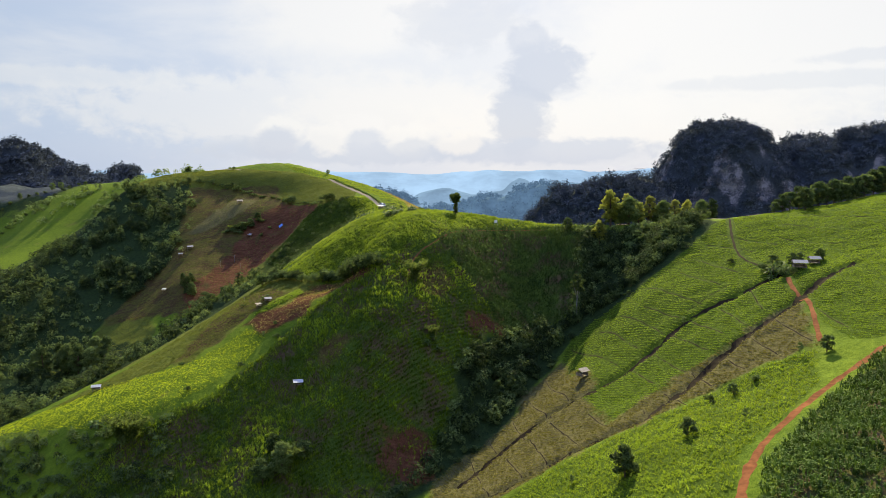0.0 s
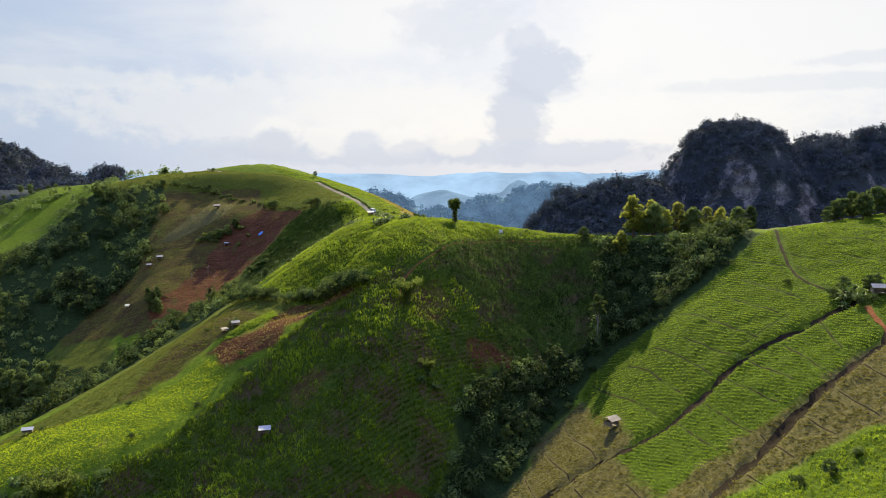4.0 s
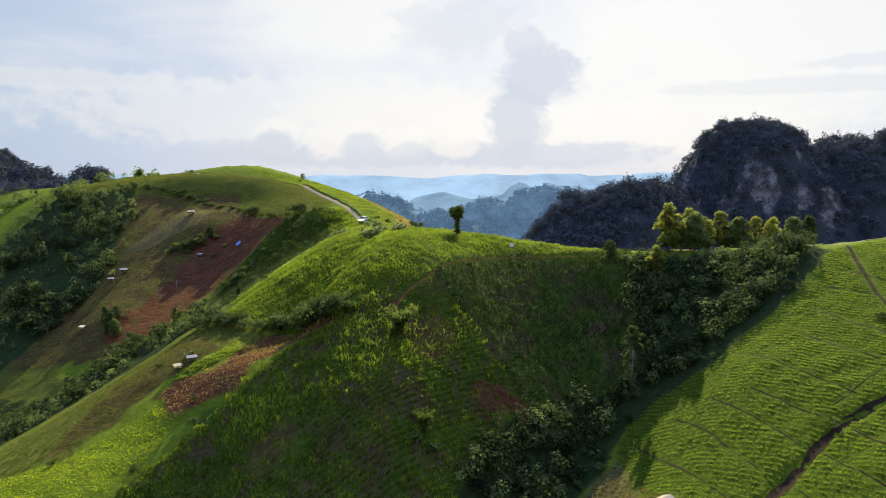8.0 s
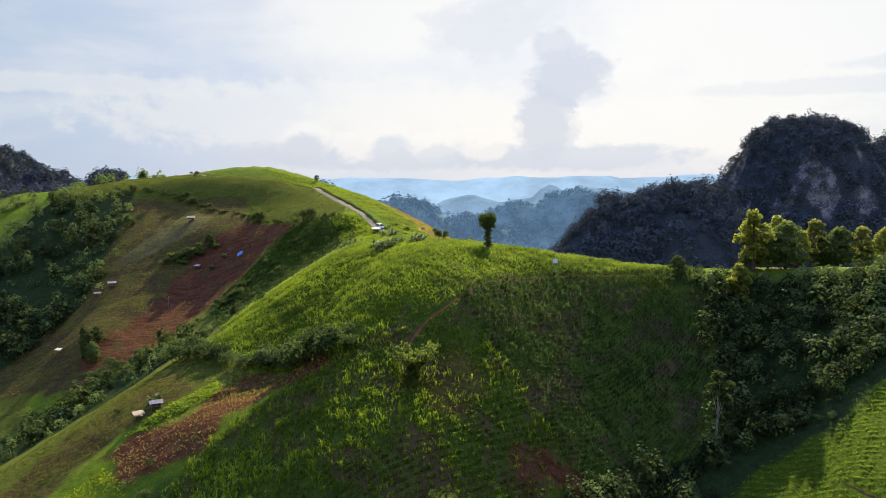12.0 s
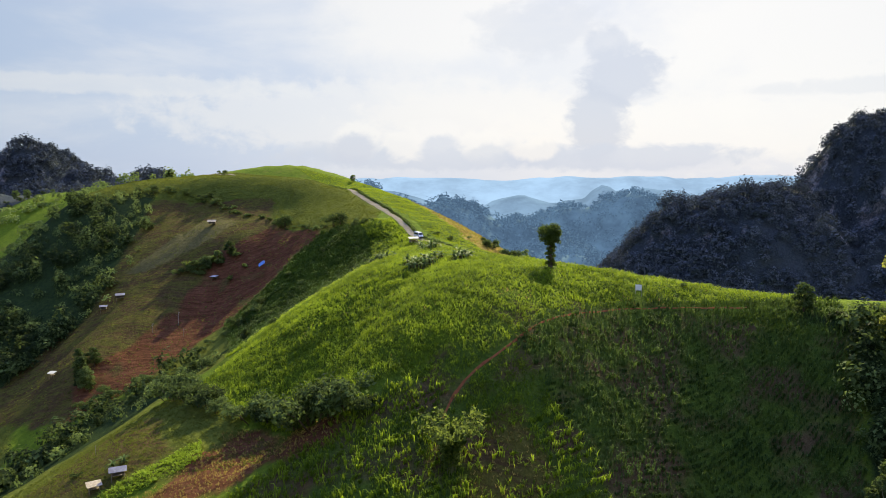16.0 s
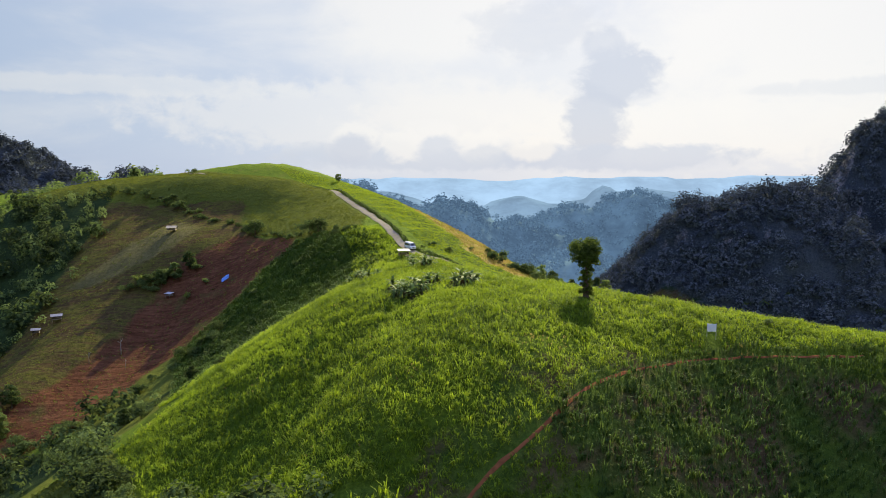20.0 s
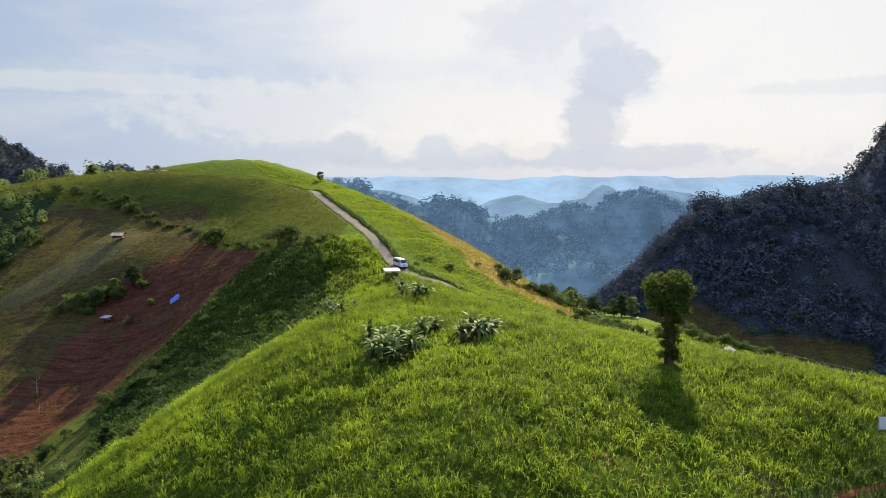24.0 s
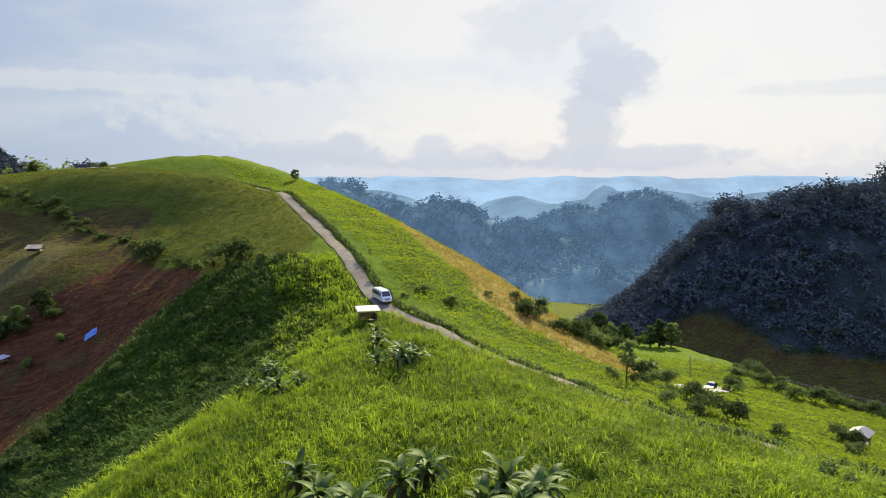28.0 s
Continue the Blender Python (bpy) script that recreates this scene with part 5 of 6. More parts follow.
PLANTS.make["banana"] = lambda: banana(21)
PLANTS.make["banana2"] = lambda: banana(22, 1.1, 18)
PLANTS.make["banana3"] = lambda: banana(23, 1.6, 21)
BANANAS_AT = []
CLUMPS = {
    "banana plants on the knoll": ((-30, 402, 0.9), (-27, 397, 1.05), (-24, 394, 1.1), (-21.5, 397.5, 1.0), (-25.5, 390.5, 1.2), (-22, 390, 1.15), (-23.5, 387.5, 1.0), (-27.5, 392.5, 1.0), (-20, 400, 0.95), (-14.5, 396, 1.1), (-12.5, 394, 1.1), (-13.5, 391.8, 1.0), (-15.8, 393.5, 0.95), (-11.5, 397, 0.9)),
    "banana plants on the saddle": ((-41, 431, 0.9), (-43, 433, 0.9), (-39, 433, 0.8), (-33, 452, 0.8), (11, 492, 0.9), (14, 489, 0.9), (9, 489, 0.8)),
    "banana plants beside the shelter": ((-28, 438, 1.0), (-25.5, 436, 1.05), (-26.5, 433.5, 1.1), (-30, 435.5, 0.9), (-31.5, 444, 0.9), (-47, 445, 0.9), (-45, 442.5, 0.85), (-49, 443, 0.8)),
    "banana plants on the maize slope": ((-2, 289, 1.0), (0, 286, 1.0), (-4, 286, 0.9)),
    "banana plants at the spur's foot": ((-142, 268, 1.0), (-134, 268, 1.1), (-131, 266, 1.0), (-84, 338, 0.7), (-82, 339, 0.7), (-36, 333, 1.0), (-39, 334, 1.0)),
    "banana plants by the farm huts": ((124, 259, 1.2), (126, 257, 1.3), (122, 257, 1.1), (125, 254, 1.2), (128, 261, 1.0), (121, 254, 1.0), (127, 255, 1.0)),
}
for group, spots in CLUMPS.items():
    for n, (x, y, s) in enumerate(spots):
        BANANAS_AT.append((x, y))
        PLANTS.put(("banana", "banana2", "banana3")[n % 3], x, y, s * 1.2, "banana plant with long arching torn leaves", "banana plant", group)


# ---- field huts, shelter, sign, wires and vehicles ----
def slab(corners, thick):
    """A thin plate over four corners."""
    bm = bmesh.new()
    top = [bm.verts.new(c) for c in corners]
    low = [bm.verts.new((c[0], c[1], c[2] - thick)) for c in corners]
    bm.faces.new(top)
    bm.faces.new(low[::-1])
    for n in range(4):
        bm.faces.new((top[n], low[n], low[(n + 1) % 4], top[(n + 1) % 4]))
    bmesh.ops.recalc_face_normals(bm, faces=bm.faces)
    return bm


def field_hut(x, y, wide, deep, tall, roof, turn, label, gable=True, walls=True):
    hut = new("field_hut")
    hx, hy = wide / 2 - 0.15, deep / 2 - 0.15
    # the floor stands level over the slope
    low = min(zat(x + a, y + b) for a in (-hx, hx) for b in (-hy, hy))
    high = max(zat(x + a, y + b) for a in (-hx, hx) for b in (-hy, hy))
    drop = high - low + 0.4
    hut.matrix_world = pose(x, y, high + 0.1, 0, 0, turn)
    leg = part("post", rod([(hx, hy, -drop - 0.3), (hx, hy, tall)], [0.07, 0.06], 6), TIMBER, hut)
    for a, b in ((-2 * hx, 0), (0, -2 * hy), (-2 * hx, -2 * hy)):
        again(leg, Matrix.Translation((a, b, 0)))
    part("floor", box(wide - 0.1, deep - 0.1, 0.08, (0, 0, 0.1)), TIMBER, hut)
    if walls:
        part("wall", box(wide - 0.3, 0.05, tall * 0.55, (0, hy, tall * 0.33)), TIMBER, hut)
        part("wall", box(0.05, deep - 0.3, tall * 0.55, (-hx, 0, tall * 0.33)), TIMBER, hut)
        part("wall", box(0.05, deep - 0.3, tall * 0.55, (hx, 0, tall * 0.33)), TIMBER, hut)
    ox, oy = wide / 2 + 0.35, deep / 2 + 0.35
    if gable:
        rise = tall + 0.28 * deep
        part("ridge_beam", box(wide, 0.09, 0.09, (0, 0, rise - 0.1)), TIMBER, hut)
        part("roof_sheet", slab([(-ox, -oy, tall - 0.05), (ox, -oy, tall - 0.05), (ox, 0.03, rise), (-ox, 0.03, rise)], 0.05), roof, hut)
        part("roof_sheet", slab([(-ox, -0.03, rise - 0.02), (ox, -0.03, rise - 0.02), (ox, oy, tall - 0.05), (-ox, oy, tall - 0.05)], 0.05), roof, hut)
    else:
        part("beam", box(wide, 0.09, 0.09, (0, -hy, tall - 0.06)), TIMBER, hut)
        part("beam", box(wide, 0.09, 0.09, (0, hy, tall - 0.06)), TIMBER, hut)
        part("roof_sheet", slab([(-ox, -oy, tall + 0.02), (ox, -oy, tall + 0.02), (ox, oy, tall + 0.4), (-ox, oy, tall + 0.4)], 0.05), roof, hut)
    return tagged(hut, label, "hut", "field huts")


# this shelter's walls are added only to darken the space under the roof
field_hut(-36.8, 464.5, 3.1, 2.3, 1.7, ROOF_WHITE, 20, "open roadside shelter with a flat white sheet roof", False)
field_hut(-55, 273, 3.2, 2.6, 1.2, ROOF_WHITE, 12, "field hut with a white sheet roof in maize", False)
field_hut(53, 254, 3.6, 3.2, 1.9, ROOF_TAN, 35, "field hut with a pale thatched roof", True)
field_hut(-151, 547, 3.8, 3.2, 1.0, ROOF_TAN, 10, "field hut with a wide pale thatched roof", True)
field_hut(-134, 508, 2.4, 1.8, 0.8, ROOF_WHITE, -20, "small field hut with a white sheet roof", False)
field_hut(-174, 499, 3.4, 2.4, 1.4, ROOF_GREY, 30, "field hut with a grey sheet roof on the spur", True)
field_hut(-179, 494, 2.6, 2.0, 1.2, ROOF_GREY, 25, "small grey-roofed field hut on the spur", True)
field_hut(-81, 335, 2.8, 2.2, 1.1, ROOF_GREY, 30, "grey-roofed field hut beside banana plants", True)
field_hut(-84.5, 332, 2.2, 1.6, 0.8, ROOF_TAN, 40, "low field shelter with a pale sheet roof", False, False)
field_hut(-149, 303, 3.4, 2.4, 1.1, ROOF_WHITE, 15, "white-roofed field hut on the spur's end", True)
field_hut(-175, 451, 2.0, 1.6, 0.8, ROOF_WHITE, 0, "tiny white-roofed shelter on brown stubble", False, False)
field_hut(130.5, 253, 4.4, 3.2, 1.8, ROOF_GREY, -15, "farm hut with a long grey sheet roof", True)
field_hut(137, 255.5, 3.4, 2.8, 1.7, ROOF_GREY, -5, "second farm hut with a grey sheet roof", True)
field_hut(39, 459, 2.9, 2.4, 1.5, ROOF_GREY, 50, "grey-roofed hut on the grass slope below the road", True)


def ground_sheet(x, y, wide, deep, turn, mat, label, seed):
    """A crumpled sheet thrown over a low heap on the slope."""
    r = random.Random(seed)
    rows, c, s = [], math.cos(math.radians(turn)), math.sin(math.radians(turn))
    bm = bmesh.new()
    for j in range(9):
        row = []
        for i in range(11):
            u, v = (i / 5 - 1), (j / 4 - 1)
            a, b = u * wide / 2 * (1 + 0.10 * r.uniform(-1, 1)), v * deep / 2 * (1 + 0.12 * r.uniform(-1, 1))
            px, py = a * c - b * s, a * s + b * c
            heap = 0.55 * max(0.0, 1 - u * u) * max(0.0, 1 - v * v)
            row.append(bm.verts.new((px, py, zat(x + px, y + py) - zat(x, y) + 0.1 + heap + r.uniform(0, 0.14))))
        rows.append(row)
    for j in range(8):
        for i in range(10):
            bm.faces.new((rows[j][i], rows[j][i + 1], rows[j + 1][i + 1], rows[j + 1][i]))
    extra = bmesh.ops.extrude_face_region(bm, geom=bm.faces[:])["geom"]
    bmesh.ops.translate(bm, verts=[g for g in extra if isinstance(g, bmesh.types.BMVert)], vec=(0, 0, -0.12))
    bmesh.ops.recalc_face_normals(bm, faces=bm.faces)
    mesh = bpy.data.meshes.new("ground_sheet")
    bm.to_mesh(mesh)
    bm.free()
    mesh.materials.append(mat)
    ob = new("ground_sheet", mesh)
    ob.matrix_world = pose(x, y, zat(x, y))
    return tagged(ob, label, "tarpaulin")


ground_sheet(-112, 509, 2.6, 2.0, 25, ROOF_BLUE, "crumpled blue sheet thrown over a heap on red earth", 9)


def sign_board(x, y):
    sign = new("sign_board")
    sign.matrix_world = pose(x, y, zat(x, y), 0, 0, -8)
    post = part("post", box(0.09, 0.09, 3.0, (-0.75, 0, 1.2)), STEEL, sign)
    again(post, Matrix.Translation((1.5, 0, 0)))
    part("panel", box(1.5, 0.05, 1.35, (0, -0.08, 2.0)), PAINT_WHITE, sign)
    part("rail", box(1.5, 0.05, 0.07, (0, -0.08, 1.25)), STEEL, sign)
    return tagged(sign, "blank white board on two posts in the grass", "sign")


sign_board(31.2, 377.8)


def power_line():
    ends = []
    for x, y in ((33, 532), (210, 545)):
        pole = new("power_pole")
        z = zat(x, y)
        pole.matrix_world = pose(x, y, z)
        part("shaft", rod([(0, 0, -0.6), (0, 0, 5.4)], [0.12, 0.08], 8), TIMBER, pole)
        part("crossarm", box(2.2, 0.12, 0.12, (0, 0, 5.15), turn=80), STEEL, pole)
        tagged(pole, "weathered timber power pole below the ridge", "power pole", "power poles")
        ends.append((x, y, z + 5.25))
    for off in (-0.9, 0.9):
        a, b = (Vector((x, y + off, z)) for x, y, z in ends)
        pts = [a.lerp(b, s) - Vector((0, 0, 2.0 * 4 * s * (1 - s))) for s in np.linspace(0, 1, 21)]
        tagged(part("power_cable", rod(pts, [0.02] * 21, 5), WIRE), "sagging pale cable between two power poles", "cable", "power cables")


power_line()


def wheel(parent, at, r, w, paint):
    hub = new("wheel")
    hub.parent = parent
    hub.matrix_local = Matrix.Translation(at)
    bm = bmesh.new()
    bmesh.ops.create_cone(bm, cap_ends=True, segments=22, radius1=r, radius2=r, depth=w, matrix=pose(0, 0, 0, 90, 0, 0))
    bmesh.ops.bevel(bm, geom=[e for e in bm.edges if e.calc_length() < 0.6 * r and abs(e.verts[0].co.y - e.verts[1].co.y) < 1e-4], offset=0.04, segments=2, affect="EDGES")
    part("tyre", bm, RUBBER, hub)
    bm = bmesh.new()
    bmesh.ops.create_cone(bm, cap_ends=True, segments=18, radius1=r * 0.6, radius2=r * 0.5, depth=w + 0.03, matrix=pose(0, 0, 0, 90, 0, 0))
    part("rim", bm, paint, hub)


def hull(profile, half, inset, round_off=0.09):
    """A car body: a side profile given as (x, z), drawn across and drawn in towards the roof."""
    bm = bmesh.new()
    top = max(z for _, z in profile)
    low = min(z for _, z in profile)
    sides = []
    for s in (-1, 1):
        sides.append([bm.verts.new((x, s * (half - inset * max(0, (z - low) / (top - low) - 0.45) / 0.55), z)) for x, z in profile])
    n = len(profile)
    bm.faces.new(sides[0][::-1])
    bm.faces.new(sides[1])
    for i in range(n):
        bm.faces.new((sides[0][i], sides[0][(i + 1) % n], sides[1][(i + 1) % n], sides[1][i]))
    bmesh.ops.recalc_face_normals(bm, faces=bm.faces)
    bmesh.ops.bevel(bm, geom=bm.edges[:], offset=round_off, segments=2, affect="EDGES")
    return bm


def van(x, y, turn):
    """A white passenger van, nose along +x."""
    car = new("van")
    car.matrix_world = pose(x, y, zat(x, y) + 0.2, 0, 2.0, turn)
    prof = [(-2.62, 0.42), (-2.66, 0.95), (-2.55, 1.95), (-2.35, 2.22), (1.1, 2.26), (1.55, 2.1), (2.2, 1.22), (2.55, 1.02), (2.64, 0.55), (2.5, 0.4)]
    part("body", hull(prof, 0.95, 0.16), PAINT_WHITE, car)
    part("windscreen", bmesh_quad([(2.17, -0.76, 1.30), (2.17, 0.76, 1.30), (1.62, 0.70, 2.06), (1.62, -0.70, 2.06)], (0.05, 0, 0.035)), GLASS, car)
    part("rear_window", bmesh_quad([(-2.60, 0.72, 1.35), (-2.60, -0.72, 1.35), (-2.50, -0.68, 2.0), (-2.50, 0.68, 2.0)], (-0.06, 0, 0)), GLASS, car)
    for s in (-1, 1):
        for a, b in ((1.05, 1.75), (-0.05, 0.95), (-1.15, -0.15), (-2.3, -1.25)):
            top = b if b < 1.5 else 1.42
            part("side_window", bmesh_quad([(a, s * 0.93, 1.28), (b, s * 0.93, 1.28), (top, s * 0.845, 1.92), (a, s * 0.845, 1.92)], (0, s * 0.02, 0)), GLASS, car)
        part("headlight", box(0.1, 0.42, 0.2, (2.52, s * 0.68, 0.95), 0.03), LAMP_GLASS, car)
        part("tail_light", box(0.06, 0.16, 0.6, (-2.66, s * 0.82, 1.1), 0.02), TAIL_GLASS, car)
        part("mirror", box(0.12, 0.22, 0.26, (1.75, s * 1.06, 1.38), 0.04), PAINT_DARK, car)
    part("bumper", box(0.16, 1.86, 0.3, (2.6, 0, 0.55), 0.06), PAINT_WHITE, car)
    part("grille", box(0.05, 1.0, 0.16, (2.62, 0, 0.9), 0.02), PAINT_DARK, car)
    part("plate_bar", box(0.02, 0.4, 0.12, (2.7, 0, 0.55), 0), ROOF_WHITE, car)
    part("underbody", box(4.9, 1.6, 0.2, (0, 0, 0.38), 0.04), PAINT_DARK, car)
    for a in (-1.65, 1.65):
        for s in (-0.82, 0.82):
            wheel(car, (a, s, 0.34), 0.34, 0.22, STEEL)
    return tagged(car, "white passenger van on the pale ridge road", "van")


def bmesh_quad(pts, out=(0, 0, 0)):
    """A pane with a little thickness, set out from a body."""
    bm = bmesh.new()
    o = Vector(out)
    near, far = [bm.verts.new(Vector(p) + o) for p in pts], [bm.verts.new(Vector(p) - o * 0.5) for p in pts]
    bm.faces.new(near)
    bm.faces.new(far[::-1])
    for n in range(4):
        bm.faces.new((near[n], far[n], far[(n + 1) % 4], near[(n + 1) % 4]))
    bmesh.ops.recalc_face_normals(bm, faces=bm.faces)
    return bm


def small_car(x, y, turn):
    car = new("car")
    car.matrix_world = pose(x, y, zat(x, y) + 0.22, 0, 0, turn)
    prof = [(-2.05, 0.35), (-2.1, 0.85), (-1.7, 1.0), (-1.15, 1.45), (0.4, 1.47), (1.1, 1.0), (1.95, 0.86), (2.05, 0.5), (1.95, 0.33)]
    part("body", hull(prof, 0.86, 0.2, 0.07), PAINT_DARK, car)
    part("windscreen", bmesh_quad([(1.05, -0.66, 1.02), (1.05, 0.66, 1.02), (0.5, 0.58, 1.42), (0.5, -0.58, 1.42)], (0.04, 0, 0.04)), GLASS, car)
    part("rear_window", bmesh_quad([(-1.62, 0.64, 1.04), (-1.62, -0.64, 1.04), (-1.2, -0.58, 1.4), (-1.2, 0.58, 1.4)], (-0.04, 0, 0.04)), GLASS, car)
    for s in (-1, 1):
        part("headlight", box(0.08, 0.3, 0.14, (1.98, s * 0.6, 0.72), 0.02), LAMP_GLASS, car)
        part("side_window", bmesh_quad([(-1.3, s * 0.84, 1.0), (0.9, s * 0.84, 1.0), (0.4, s * 0.7, 1.38), (-1.0, s * 0.7, 1.38)], (0, s * 0.02, 0)), GLASS, car)
    for a in (-1.3, 1.3):
        for s in (-0.74, 0.74):
            wheel(car, (a, s, 0.3), 0.3, 0.2, STEEL)
    return tagged(car, "dark car on the concrete road among bushes", "car")


van(-36.6, 477.0, -58)
small_car(28.5, 498.5, 240)


# ---- maize, field rows and grass ----
def plant_tone(p, corners, lumpy=1.0):
    """One shade for all the leaves of a plant, drifting over the field."""
    x, y = p[:, 0], p[:, 1]
    # last term paints shorter plants darker, like shaded hollows in the crop
    own = rng.normal(0, 0.05, len(p)) + lumpy * (0.2 * wobble(x, y, 24, 130) + 0.13 * wobble(x, y, 7, 131) + 0.35 * lumps_at(p))
    return np.repeat(own, corners)


BARE = [FIELDS["red"][1], FIELDS["red"][2], FIELDS["red"][3], FIELDS["brown"][2], FIELDS["brown"][3], FIELDS["brown"][4]]
CLEAR = [[(31.2, 374), (31.2, 379)]] + [[(x - 1, y - 1.5), (x + 1, y + 1.5)] for x, y in BANANAS_AT[:14]] + [[(10, 384), (10, 389)]]
TRACKS = [ROAD, CORN_PATH, TRACK_UP, TRACK_LOW, RED_PATH, RED_PATH_UP]
KNOLL = [(-34, 470), (-22, 456), (4, 434), (24, 421), (46, 408), (74, 394), (76, 374), (40, 352), (0, 326), (-14, 332), (-34, 333), (-46, 340), (-60, 354), (-72, 366), (-84, 382), (-78, 404), (-58, 425), (-40, 452)]
FACE = [(76, 374), (40, 352), (0, 326), (-14, 332), (-34, 328), (-54, 314), (-72, 295), (-90, 276), (-122, 256), (-168, 224), (-150, 188), (-80, 185), (-60, 205), (-28, 222), (-8, 240), (5, 270), (8, 287), (21, 305), (42, 319), (60, 324), (66, 334), (71, 350), (74, 366)]
EAST = [(0, 344), (8, 355), (20, 368), (36, 377), (58, 381), (78, 378), (72, 350), (66, 333), (58, 323), (42, 318), (28, 312), (14, 326)]
SADDLE = [(-48, 482), (-45, 462), (-46, 446), (-58, 433), (-72, 428), (-88, 414), (-98, 436), (-114, 470), (-86, 512), (-60, 503)]
SADDLE_TOP = [(-34, 470), (-40, 452), (-58, 425), (-78, 404), (-90, 412), (-90, 420), (-74, 432), (-62, 438), (-52, 446), (-52, 462), (-56, 478), (-66, 502), (-50, 498)]
def sow(name, p, height, width, count, seed, mat, label, category, lean=0.7, bend=0.5, spread=0.15, lumpy=1.0):
    v, f = blades(p, height, width, count, seed, lean, bend, spread, lumpy)
    stuff(name, v, f, mat, label, category, plant_tone(p, count * 4, lumpy))


def off_all(p, lines, clear):
    return p[np.min([off_line(line, p[:, 0], p[:, 1]) for line in lines], 0) > clear]


p = scatter(KNOLL, 3.8, 91, lines=TRACKS[:1] + TRACKS[2:] + CLEAR, clear=1.5)
p = p[inside(EAST, p[:, 0], p[:, 1], 2.0) < rng.uniform(0.3, 0.7, len(p))]
p = p[(off_line(CORN_PATH, p[:, 0], p[:, 1]) > 0.25 + 0.035 * np.clip(357 - p[:, 1], 0, 14)) & (wobble(p[:, 0], p[:, 1], 15, 90) > rng.uniform(-1.7, -0.35, len(p)))]
sow("maize_knoll", p, 1.1, 0.11, 5, 92, LEAF_MAIZE, "tall green maize over the rounded knoll", "maize", 0.75, 0.7)
p = scatter(KNOLL, 2.2, 128, lines=TRACKS[:1] + CLEAR, clear=1.5)
p = p[wobble(p[:, 0], p[:, 1], 15, 90) < rng.uniform(-1.9, -0.5, len(p))]
sow("dry_weeds", p, 0.6, 0.09, 5, 129, LEAF_STRAW, "yellowed weeds in thin patches of the maize", "grass")
p = scatter(FACE, 2.1, 93, BARE, TRACKS, 0.9, rows=(35, 1.3))
p = p[(inside(EAST, p[:, 0], p[:, 1], 2.0) < rng.uniform(0.3, 0.7, len(p))) & (wobble(p[:, 0], p[:, 1], 19, 95) > rng.uniform(-1.7, -0.4, len(p)))]
sow("maize_slope", p, 1.7, 0.2, 5, 94, LEAF_MAIZE, "rows of tall dark maize on the steep slope", "maize", 0.5, 0.4)
p = scatter(EAST, 2.4, 107, lines=[CORN_PATH], clear=0.35, rows=(35, 1.0))
sow("maize_east", p, 1.7, 0.17, 5, 108, LEAF_GULLY_SHADE, "dense maize beside the gully, shade darkened into its colour", "maize", 0.4, 0.2)
p = scatter(SADDLE, 2.6, 95, lines=[ROAD], clear=3.0)
sow("bean_crop", p, 1.2, 0.22, 5, 96, LEAF_SHADED_CROP, "dark green leafy crop by the road, slope shade in its colour", "crop", 0.8)
p = scatter(SADDLE_TOP, 2.8, 105, lines=[ROAD], clear=2.2)
sow("maize_saddle", p, 1.15, 0.17, 5, 106, LEAF_MAIZE, "green maize on the slope beside the road", "maize", 0.8)
# low crops in rows on the sunny right-hand slope
SUNNY = FIELDS["lush"][1]
p = off_all(scatter(SUNNY, 2.0, 97, lines=TRACKS + [TRACK_RIDGE], clear=1.8, rows=(118, 1.25)), FURROWS, 0.72)
sow("field_rows", p, 0.5, 0.24, 4, 98, LEAF_FIELD, "low green crop in rows on the sunny slope", "crop", 1.0, 0.6, 0.25, lumpy=0.4)
p = off_all(scatter(FIELDS["tan"][1], 1.5, 99, lines=FURROWS, clear=0.6, rows=(118, 1.2)), TRACKS, 1.8)
sow("dry_rows", p, 0.5, 0.26, 5, 100, LEAF_TAN, "dry tan crop in rows between tracks", "crop", 1.1, 0.6, 0.3, lumpy=0.4)
p = scatter([(112, 175), (150, 196), (200, 190), (170, 90), (60, 60), (46, 98), (60, 126), (84, 150)], 1.5, 101, lines=[RED_PATH], clear=1.8)
sow("maize_near", p, 1.7, 0.3, 5, 102, LEAF_SHADED_CROP, "dark tall maize beside the red path", "maize", 0.6)
p = scatter(FIELDS["lush"][0], 3.0, 103)
sow("garden_bed", p, 0.7, 0.24, 6, 104, LEAF_FIELD, "bright green bed of leafy crop beside the hut", "crop", 0.9, 0.5, 0.3)
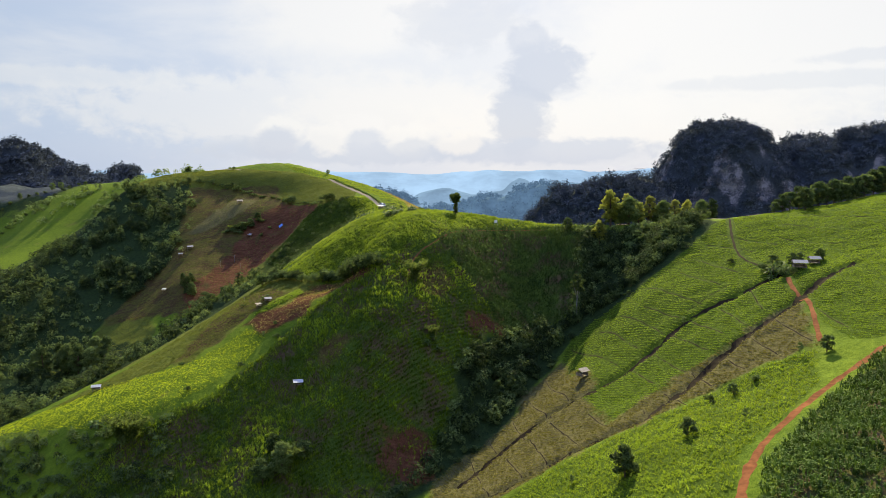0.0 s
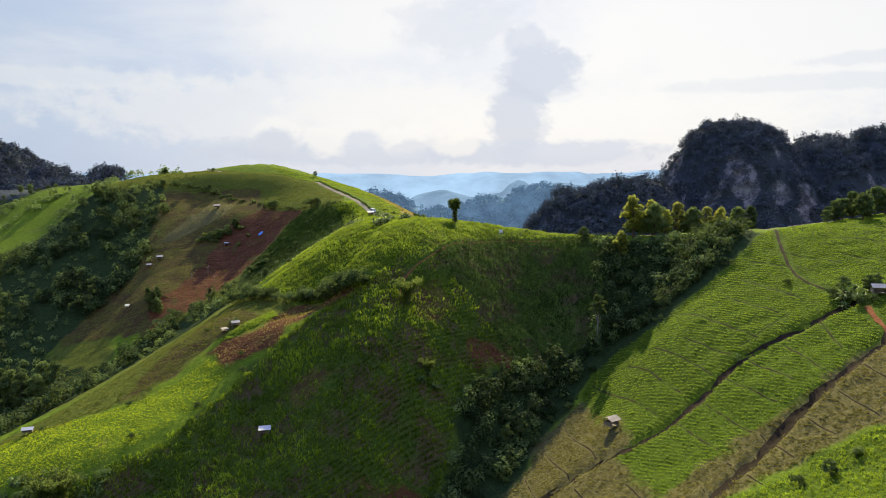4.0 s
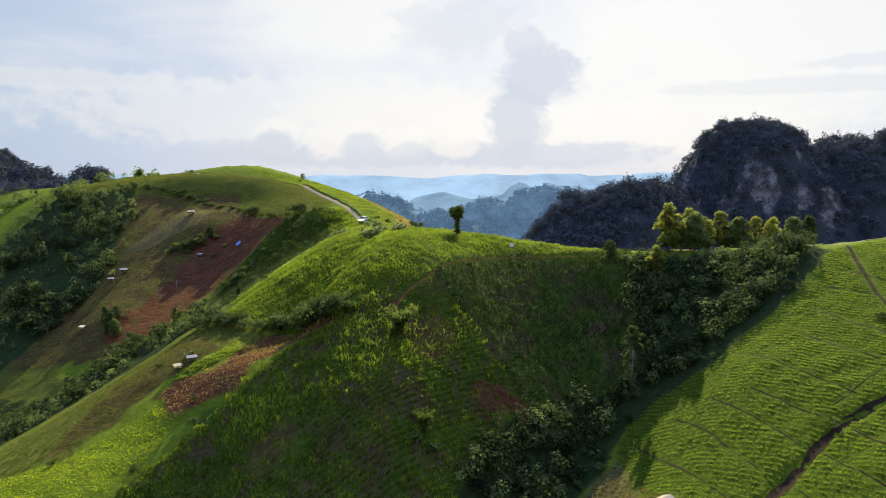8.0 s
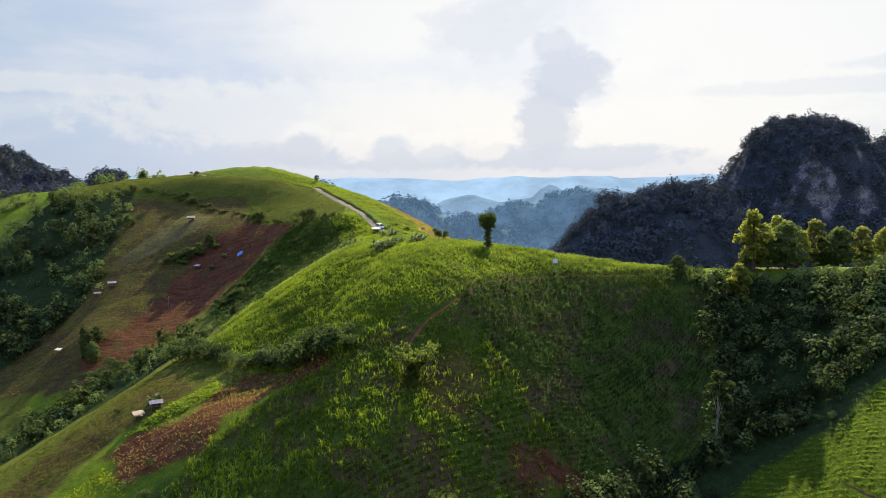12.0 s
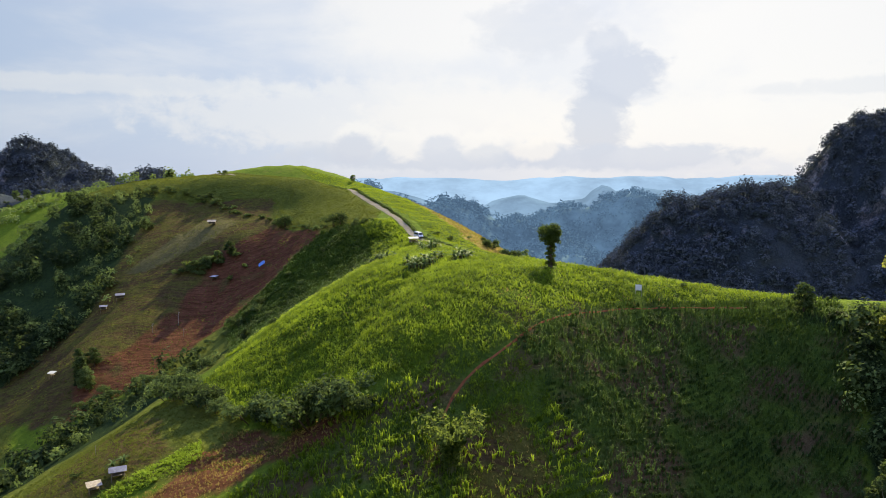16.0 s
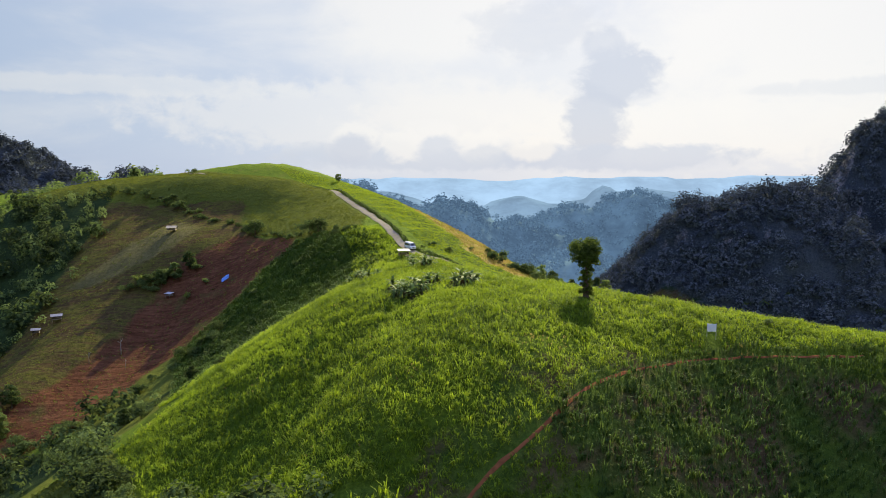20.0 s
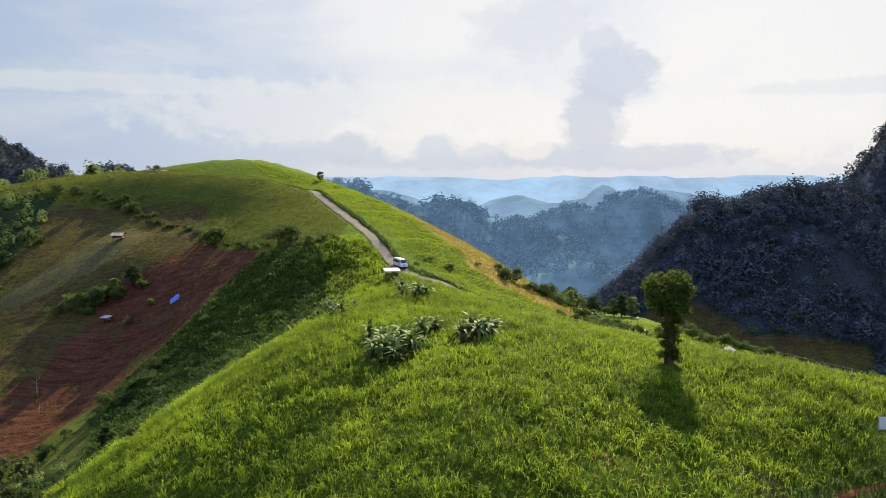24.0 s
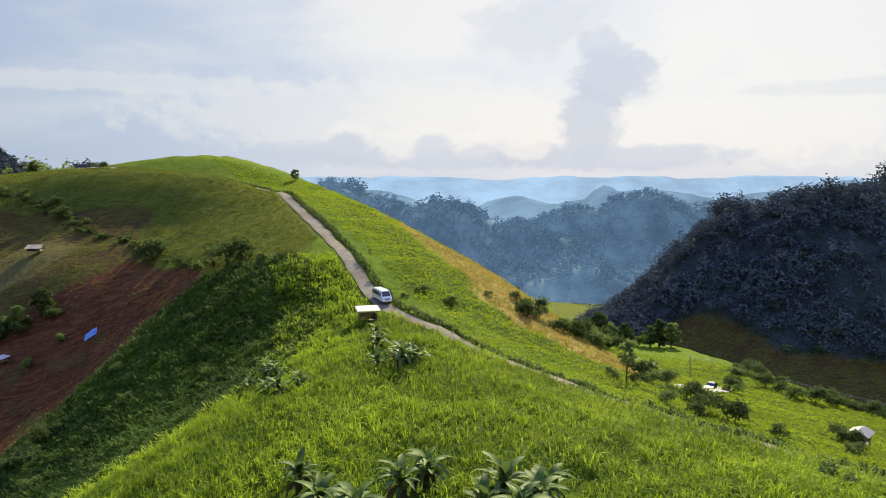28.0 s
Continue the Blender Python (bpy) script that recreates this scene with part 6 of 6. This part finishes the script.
# rough grass
GRASS = [[(-30, 478), (-20, 462), (4, 440), (40, 418), (100, 404), (130, 500), (60, 560), (20, 560), (-20, 580), (-90, 618), (-140, 650), (-100, 600), (-62, 540)],
         [(104, 190), (92, 166), (60, 136), (44, 100), (20, 130), (10, 170), (20, 192), (56, 188), (90, 194)],
         SPUR]
p = np.vstack([scatter(g, (1.7, 1.0)[n], 110 + n, FIELDS["straw"] + FIELDS["red"], TRACKS, clear=1.4) for n, g in enumerate(GRASS[:2])])
sow("rough_grass", p, 0.5, 0.2, 4, 115, LEAF_GRASS, "rough yellow-green grass on sunny slopes", "grass", 0.9, 0.4, 0.3, lumpy=0.4)
p = scatter(GRASS[1], 1.2, 113, lines=TRACKS, clear=1.6)
sow("weeds", p[wobble(p[:, 0], p[:, 1], 12, 114) > rng.uniform(-2.2, 0.6, len(p))], 0.8, 0.22, 5, 126, LEAF_MAIZE, "dark green weeds and young maize beside the red path", "crop")
p = scatter(GRASS[2], 3.0, 112)
sow("spur_grass", p, 0.35, 0.16, 4, 127, LEAF_SUNLIT, "yellow-green grass on the spur, sunlight painted into its colour", "grass", 0.9, 0.4, 0.3, lumpy=0.4)
p = np.vstack([scatter(FIELDS["straw"][0], 3.0, 116), scatter(FIELDS["red"][1], 1.3, 119), scatter(FIELDS["brown"][2], 1.2, 125)])
sow("dry_grass", p, 0.6, 0.12, 5, 117, LEAF_STRAW, "dry golden grass on the far slope", "grass")
p = np.vstack([scatter(g, d, 120 + n, lines=[ROAD], clear=2.5) for n, (g, d) in enumerate(((FIELDS["dull"][0], 1.5), (FIELDS["brown"][0], 0.3), (FIELDS["dull"][1], 1.2), (FIELDS["dull"][2], 0.8)))])
sow("dull_grass", p, 0.5, 0.26, 4, 124, LEAF_DULL, "dull green upland crop and weeds on the dome", "grass", 0.8, 0.4, 0.4, lumpy=0.4)
# tall growth on the bank above the road
line = drawn_out([(x, y, 0) for x, y in ROAD[2:15]], 0.6)[:, :2]
way = np.gradient(line, axis=0)
way /= np.linalg.norm(way, axis=1, keepdims=True)
side = np.stack([-way[:, 1], way[:, 0]], 1)
line, side = np.repeat(line, 4, 0), np.repeat(side, 4, 0)
q = line + side * rng.uniform(1.7, 3.0, (len(line), 1))
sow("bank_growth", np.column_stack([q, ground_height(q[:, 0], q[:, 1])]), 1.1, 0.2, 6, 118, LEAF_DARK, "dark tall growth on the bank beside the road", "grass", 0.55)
